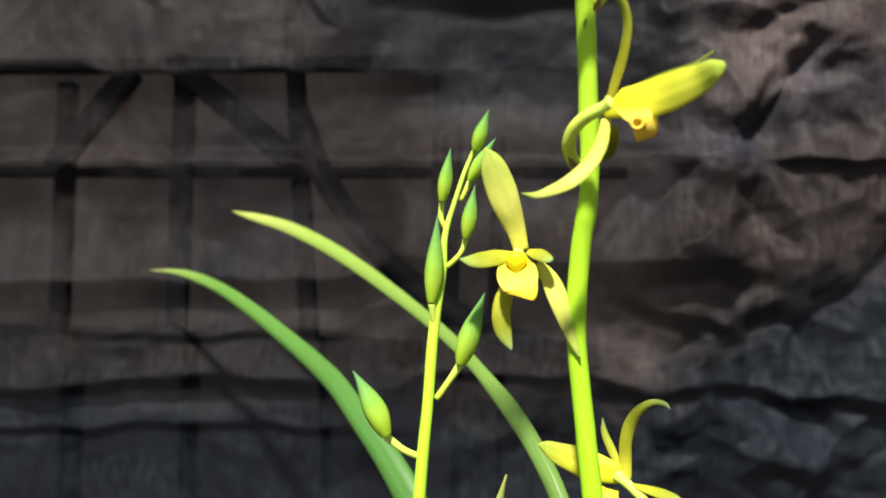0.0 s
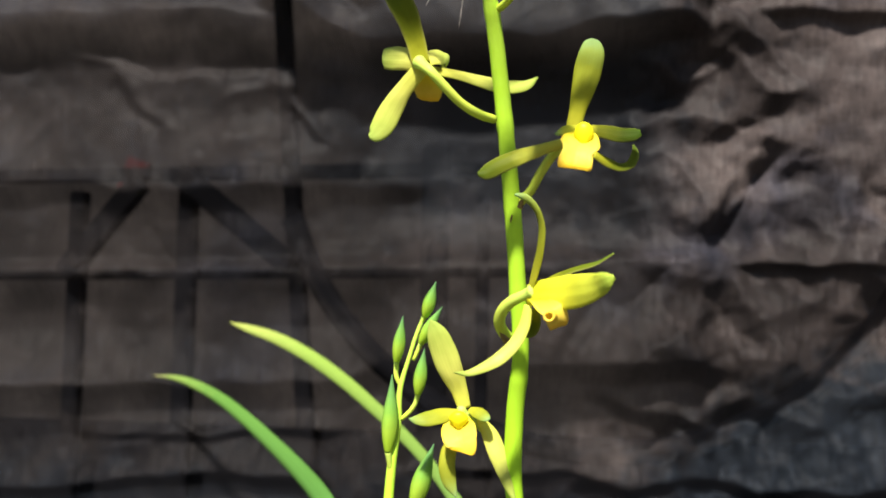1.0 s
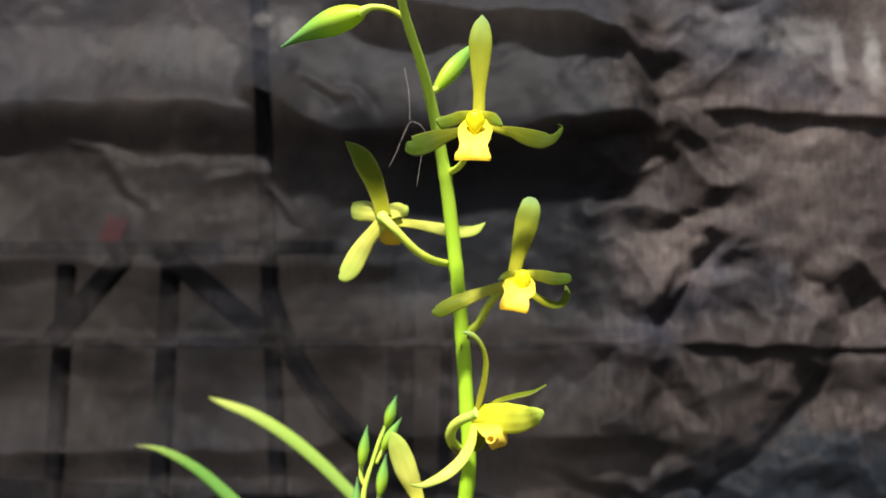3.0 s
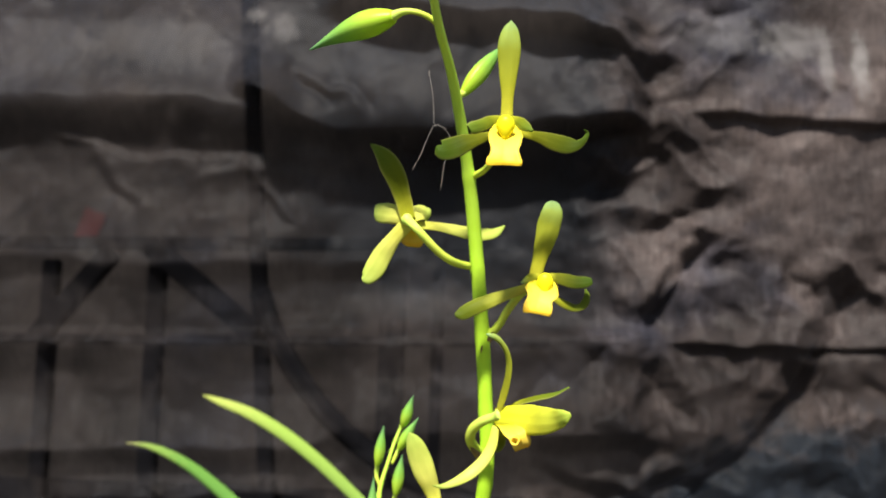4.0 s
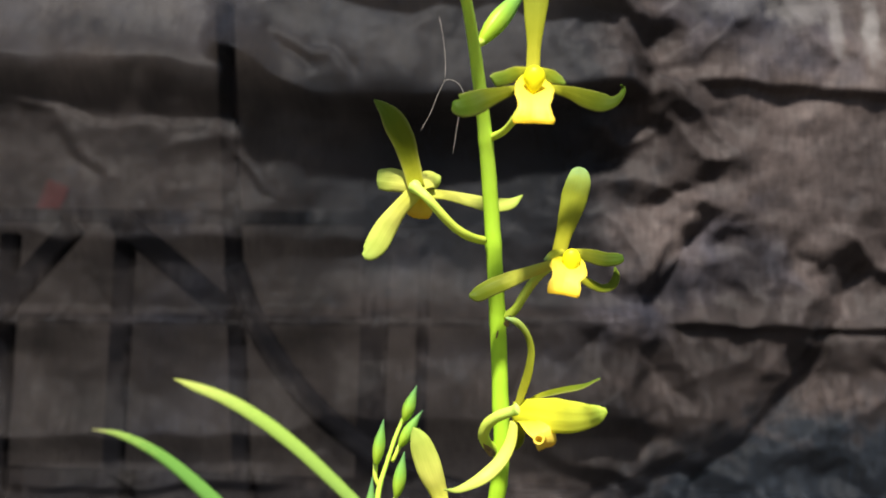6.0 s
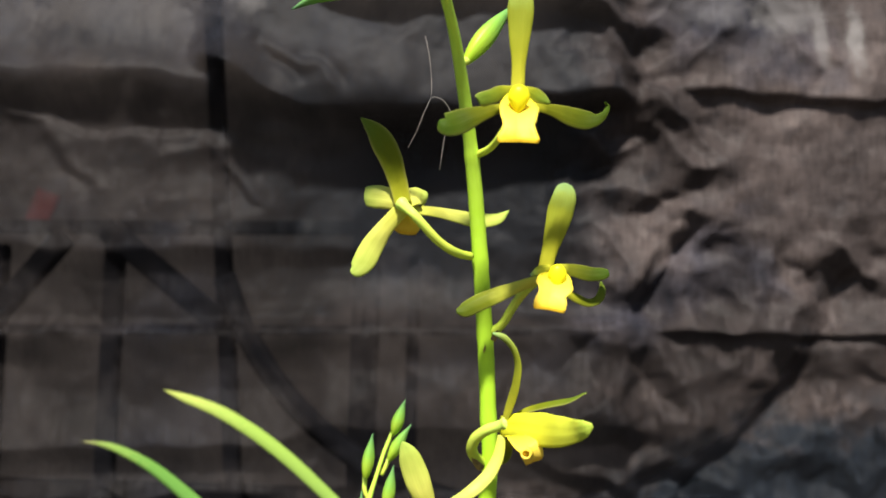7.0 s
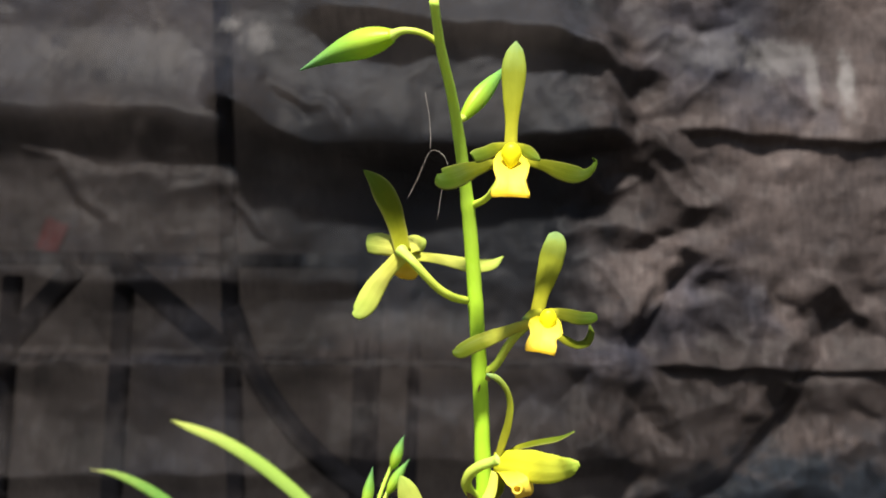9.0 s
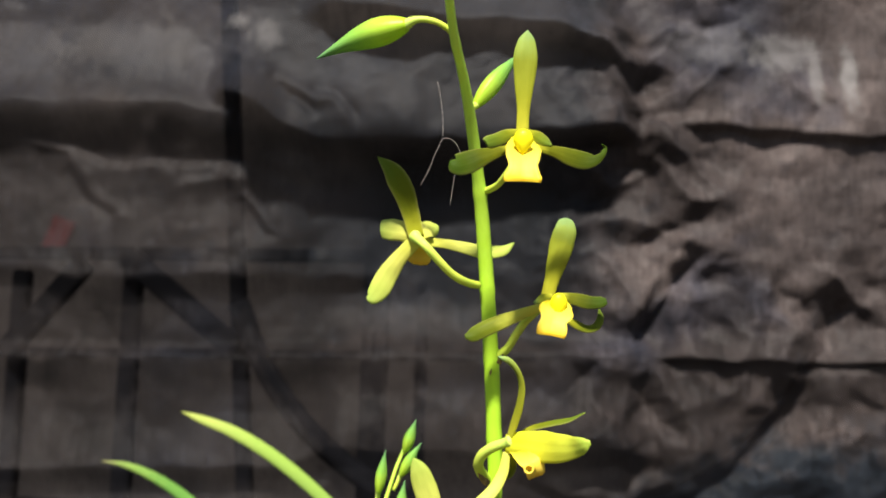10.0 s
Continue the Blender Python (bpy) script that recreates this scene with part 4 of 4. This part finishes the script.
blade('sepal', [(-2.7, 0.0, -5.0, 2.3), (-4.3, -1.0, -10.7, 4.4), (-4.7, -2.0, -14.9, 4.6), (-3.9, -2.0, -19.1, 4.1), (-2.5, -2.0, -22.0, 1.8), (-1.8, -2.0, -23.3, 0.3)], SEPAL_OLIVE, bloom, (0, -1, 0), 0.2)
blade('sepal', [(4.3, 0.0, -1.3, 2.0), (7.6, -1.0, -6.1, 4.8), (9.7, -2.0, -10.9, 5.1), (11.7, -2.0, -16.4, 3.7), (13.3, -2.0, -20.5, 2.4), (15.1, -2.0, -24.7, 0.4)], SEPAL_PALE, bloom, (0.3, -0.9, 0), 0.2)
blade('lip', [(-1.6, -3.0, -1.1, 6.4), (-1.4, -5.0, -3.0, 8.9), (-0.9, -7.0, -4.9, 9.9), (-0.3, -8.0, -6.6, 9.1), (0.2, -8.5, -8.4, 7.9), (-0.1, -8.5, -9.9, 6.3)], LIP, bloom, (0, -1, 0), -0.22)
column(bloom, (-1.3, -5.5, -1.2), 2.8, 2.5)
bloom = flower(orchid, (0.0845, 0.3600, 0.2005), [(-6.6, -11.0, -17.3, 2.9), (1.6, -10.0, -13.5, 2.8), (5.9, -8.0, -8.8, 2.7), (5.5, -5.0, -4.8, 2.7), (3.2, -2.0, -2.4, 2.7), (0.0, 0.0, 0.0, 3.0)], 'lowest open flower with a pale yellow sepal and curled petal')
blade('sepal', [(-0.8, 0.0, 1.2, 5.5), (-6.7, 1.0, 2.4, 7.6), (-12.7, 2.0, 4.2, 7.4), (-17.2, 3.0, 5.6, 5.7), (-20.2, 4.0, 6.8, 3.7), (-22.4, 4.0, 7.4, 0.9)], SEPAL_YELLOW, bloom, (0, -1, 0), 0.2)
blade('sepal', [(1.0, 0.0, -0.2, 3.0), (0.7, 0.0, 6.0, 3.3), (0.6, -1.0, 10.7, 3.3), (1.5, -2.0, 15.3, 3.2), (3.8, -4.0, 19.4, 2.5), (7.4, -6.0, 21.6, 1.6), (9.7, -7.0, 21.3, 1.2), (10.8, -8.0, 20.3, 0.3)], SEPAL_OLIVE, bloom, (0, -1, 0), 0.3)
blade('petal', [(-0.4, 1.0, 2.5, 1.5), (-2.9, 3.0, 7.5, 2.3), (-4.7, 5.0, 11.6, 1.7), (-5.2, 6.0, 15.1, 0.3)], SEPAL_OLIVE, bloom, (0, -1, 0), 0.2)
blade('sepal', [(2.8, -2.0, -0.9, 1.5), (7.5, -5.0, -1.4, 3.3), (12.1, -8.0, -2.2, 3.0), (16.1, -10.0, -3.7, 0.4)], SEPAL_OLIVE, bloom, (0, -0.6, 0.8), 0.2)
blade('lip', [(-4.2, -3.0, -1.8, 6.0), (-4.9, -6.0, -4.1, 7.4), (-5.1, -6.0, -7.0, 6.5)], LIP, bloom, (0, -1, 0), -0.2)
blade('bract', [(0.0692, 0.3310, 0.2785, 0.0026), (0.0676, 0.3290, 0.2804, 0.0019), (0.0663, 0.3270, 0.2824, 0.0005)], SCALE, orchid, (-0.4, -0.9, 0.2), 0.6, 1.0, 0.0004, 6, 'small dry brown bract')
blade('bract', [(0.0711, 0.3220, 0.3156, 0.0019), (0.0716, 0.3210, 0.3170, 0.0014), (0.0723, 0.3200, 0.3183, 0.0003)], SCALE, orchid, (-0.4, -0.9, 0.2), 0.6, 1.0, 0.0004, 6, 'small dry brown bract')
blade('scar', [(0.0688, 0.3240, 0.3118, 0.0002), (0.0690, 0.3238, 0.3128, 0.0006), (0.0692, 0.3237, 0.3140, 0.0002)], SCALE, orchid, (0, -1, 0), 0.2, 1.0, 0.0003, 4, 'small dark brown scar')
bud(orchid, (0.0421, 0.2750, 0.4037), (0.0175, 0.2840, 0.3963), 0.00395, [(0.0550, 0.2760, 0.4011, 0.00092), (0.0524, 0.2750, 0.4033, 0.00078), (0.0484, 0.2740, 0.4047, 0.00077), (0.0447, 0.2740, 0.4048, 0.00091), (0.0415, 0.2750, 0.4036, 0.00155)], 'plump green bud on an arching stalk')
bud(orchid, (0.0613, 0.2970, 0.3882), (0.0745, 0.3040, 0.4061), 0.00277, [(0.0594, 0.2940, 0.3863, 0.00076), (0.0613, 0.2970, 0.3882, 0.00123)], 'pale green bud beside the stem')

# ---- the orchid in bud ----
BUD_STEM = [(0.0319, 0.3520, 0.2051, 0.00163), (0.0329, 0.3520, 0.2209, 0.00147), (0.0334, 0.3520, 0.2335, 0.00147), (0.0342, 0.3520, 0.2436, 0.00139), (0.0356, 0.3520, 0.2540, 0.00101), (0.0359, 0.3520, 0.2637, 0.00085), (0.0383, 0.3520, 0.2731, 0.00062), (0.0404, 0.3520, 0.2801, 0.00062), (0.0426, 0.3520, 0.2859, 0.00062)]
budding = tagged(new("orchid_in_bud"), "young orchid spike in green bud with long arching leaves", "orchid")
tube("flower_stem", [(0.028, 0.355, -0.01, 0.0020), (0.029, 0.354, 0.06, 0.0019)] + BUD_STEM, STALK, budding, 1.0, 8, 16, "slender lime-green flower stem")
bud(budding, (0.0431, 0.3500, 0.2857), (0.0465, 0.3480, 0.2963), 0.00200, [(0.0422, 0.3520, 0.2845, 0.00062), (0.0429, 0.3520, 0.2858, 0.00077)], '')
bud(budding, (0.0420, 0.3500, 0.2778), (0.0485, 0.3480, 0.2889), 0.00192, [(0.0397, 0.3520, 0.2727, 0.00054), (0.0419, 0.3520, 0.2778, 0.00077)], '')
bud(budding, (0.0349, 0.3500, 0.2723), (0.0369, 0.3480, 0.2860), 0.00192, [(0.0361, 0.3520, 0.2648, 0.00054), (0.0347, 0.3520, 0.2679, 0.00070), (0.0347, 0.3520, 0.2722, 0.00077)], '')
bud(budding, (0.0415, 0.3500, 0.2629), (0.0435, 0.3480, 0.2765), 0.00208, [(0.0364, 0.3520, 0.2552, 0.00070), (0.0390, 0.3520, 0.2576, 0.00070), (0.0409, 0.3520, 0.2608, 0.00070), (0.0413, 0.3520, 0.2628, 0.00085)], '')
bud(budding, (0.0331, 0.3500, 0.2458), (0.0341, 0.3480, 0.2686), 0.00254, [(0.0343, 0.3525, 0.2373, 0.00047), (0.0336, 0.3510, 0.2417, 0.00077), (0.0331, 0.3500, 0.2458, 0.00100)], '')
bud(budding, (0.0411, 0.3500, 0.2302), (0.0469, 0.3480, 0.2489), 0.00292, [(0.0350, 0.3520, 0.2207, 0.00085), (0.0382, 0.3520, 0.2256, 0.00085), (0.0409, 0.3520, 0.2298, 0.00108)], '')
bud(budding, (0.0224, 0.3500, 0.2108), (0.0134, 0.3480, 0.2276), 0.00323, [(0.0323, 0.3520, 0.2051, 0.00093), (0.0271, 0.3520, 0.2069, 0.00093), (0.0221, 0.3520, 0.2103, 0.00108)], '')
LEAF_A = [(-0.0934, 0.5850, 0.2768, 0.0006), (-0.0808, 0.5750, 0.2745, 0.0044), (-0.0617, 0.5620, 0.2702, 0.0063), (-0.0394, 0.5450, 0.2620, 0.0067), (-0.0179, 0.5250, 0.2518, 0.0064), (-0.0005, 0.5050, 0.2425, 0.0059), (0.0156, 0.4850, 0.2334, 0.0054), (0.0293, 0.4650, 0.2249, 0.0051), (0.0408, 0.4450, 0.2162, 0.0049), (0.0504, 0.4320, 0.2071, 0.0062), (0.0588, 0.4200, 0.1972, 0.0061), (0.0659, 0.4100, 0.1860, 0.0061)]
LEAF_B = [(-0.1436, 0.6100, 0.2443, 0.0006), (-0.1297, 0.6000, 0.2447, 0.0028), (-0.1144, 0.5850, 0.2437, 0.0045), (-0.0916, 0.5650, 0.2383, 0.0058), (-0.0701, 0.5450, 0.2298, 0.0067), (-0.0498, 0.5250, 0.2201, 0.0074), (-0.0322, 0.5050, 0.2117, 0.0082), (-0.0169, 0.4850, 0.2035, 0.0088), (-0.0062, 0.4720, 0.1943, 0.0091), (0.0065, 0.4600, 0.1821, 0.0102), (0.0172, 0.4500, 0.1693, 0.0114)]
FOOT = {"a": [(0.085, 0.392, 0.12, 0.0065), (0.092, 0.385, 0.05, 0.007), (0.094, 0.382, -0.01, 0.007)], "b": [(0.047, 0.425, 0.10, 0.0125), (0.062, 0.415, 0.04, 0.012), (0.066, 0.41, -0.01, 0.010)]}
LEAF_A = [(x + 0.002, y, z + 0.0016, w) for x, y, z, w in LEAF_A]
LEAF_B = [(x + 0.0005, y, z + 0.0022, w) for x, y, z, w in LEAF_B]
blade("leaf", (LEAF_A + FOOT["a"])[::-1], LEAF_LIGHT, budding, (-0.35, -0.75, 0.6), 0.35, 1.0, 0.0009, 8, "arching light green strap leaf")
blade("leaf", (LEAF_B + FOOT["b"])[::-1], LEAF, budding, (-0.45, -0.75, 0.5), 0.35, 1.0, 0.0009, 8, "arching deep green strap leaf with a dry tip")
blade("leaf", [(0.047, 0.346, -0.01, 0.006), (0.048, 0.342, 0.08, 0.006), (0.0492, 0.339, 0.15, 0.0055), (0.0512, 0.337, 0.192, 0.0034), (0.0541, 0.335, 0.2055, 0.0003)], LEAF_LIGHT, budding, (0, -1, 0), 0.35, 1.0, 0.0008, 8, "short pointed green leaf")


# ---- a stray thread of silk ----
SILK_A = [(0.0501, 0.3100, 0.3981), (0.0514, 0.3100, 0.3919), (0.0521, 0.3100, 0.3857), (0.0522, 0.3100, 0.3818)]
SILK_B = [(0.0462, 0.3100, 0.3670), (0.0488, 0.3100, 0.3725), (0.0508, 0.3100, 0.3779), (0.0527, 0.3100, 0.3812), (0.0550, 0.3100, 0.3807), (0.0572, 0.3100, 0.3779), (0.0560, 0.3100, 0.3697), (0.0550, 0.3100, 0.3612)]
silk = tagged(new("spider_silk"), "loose pale threads of spider silk beside the stem", "silk")
for run in (SILK_A, SILK_B):
    tube("thread", [(*p, 0.00005) for p in run], SILK, silk, 1.0, 6, 6)
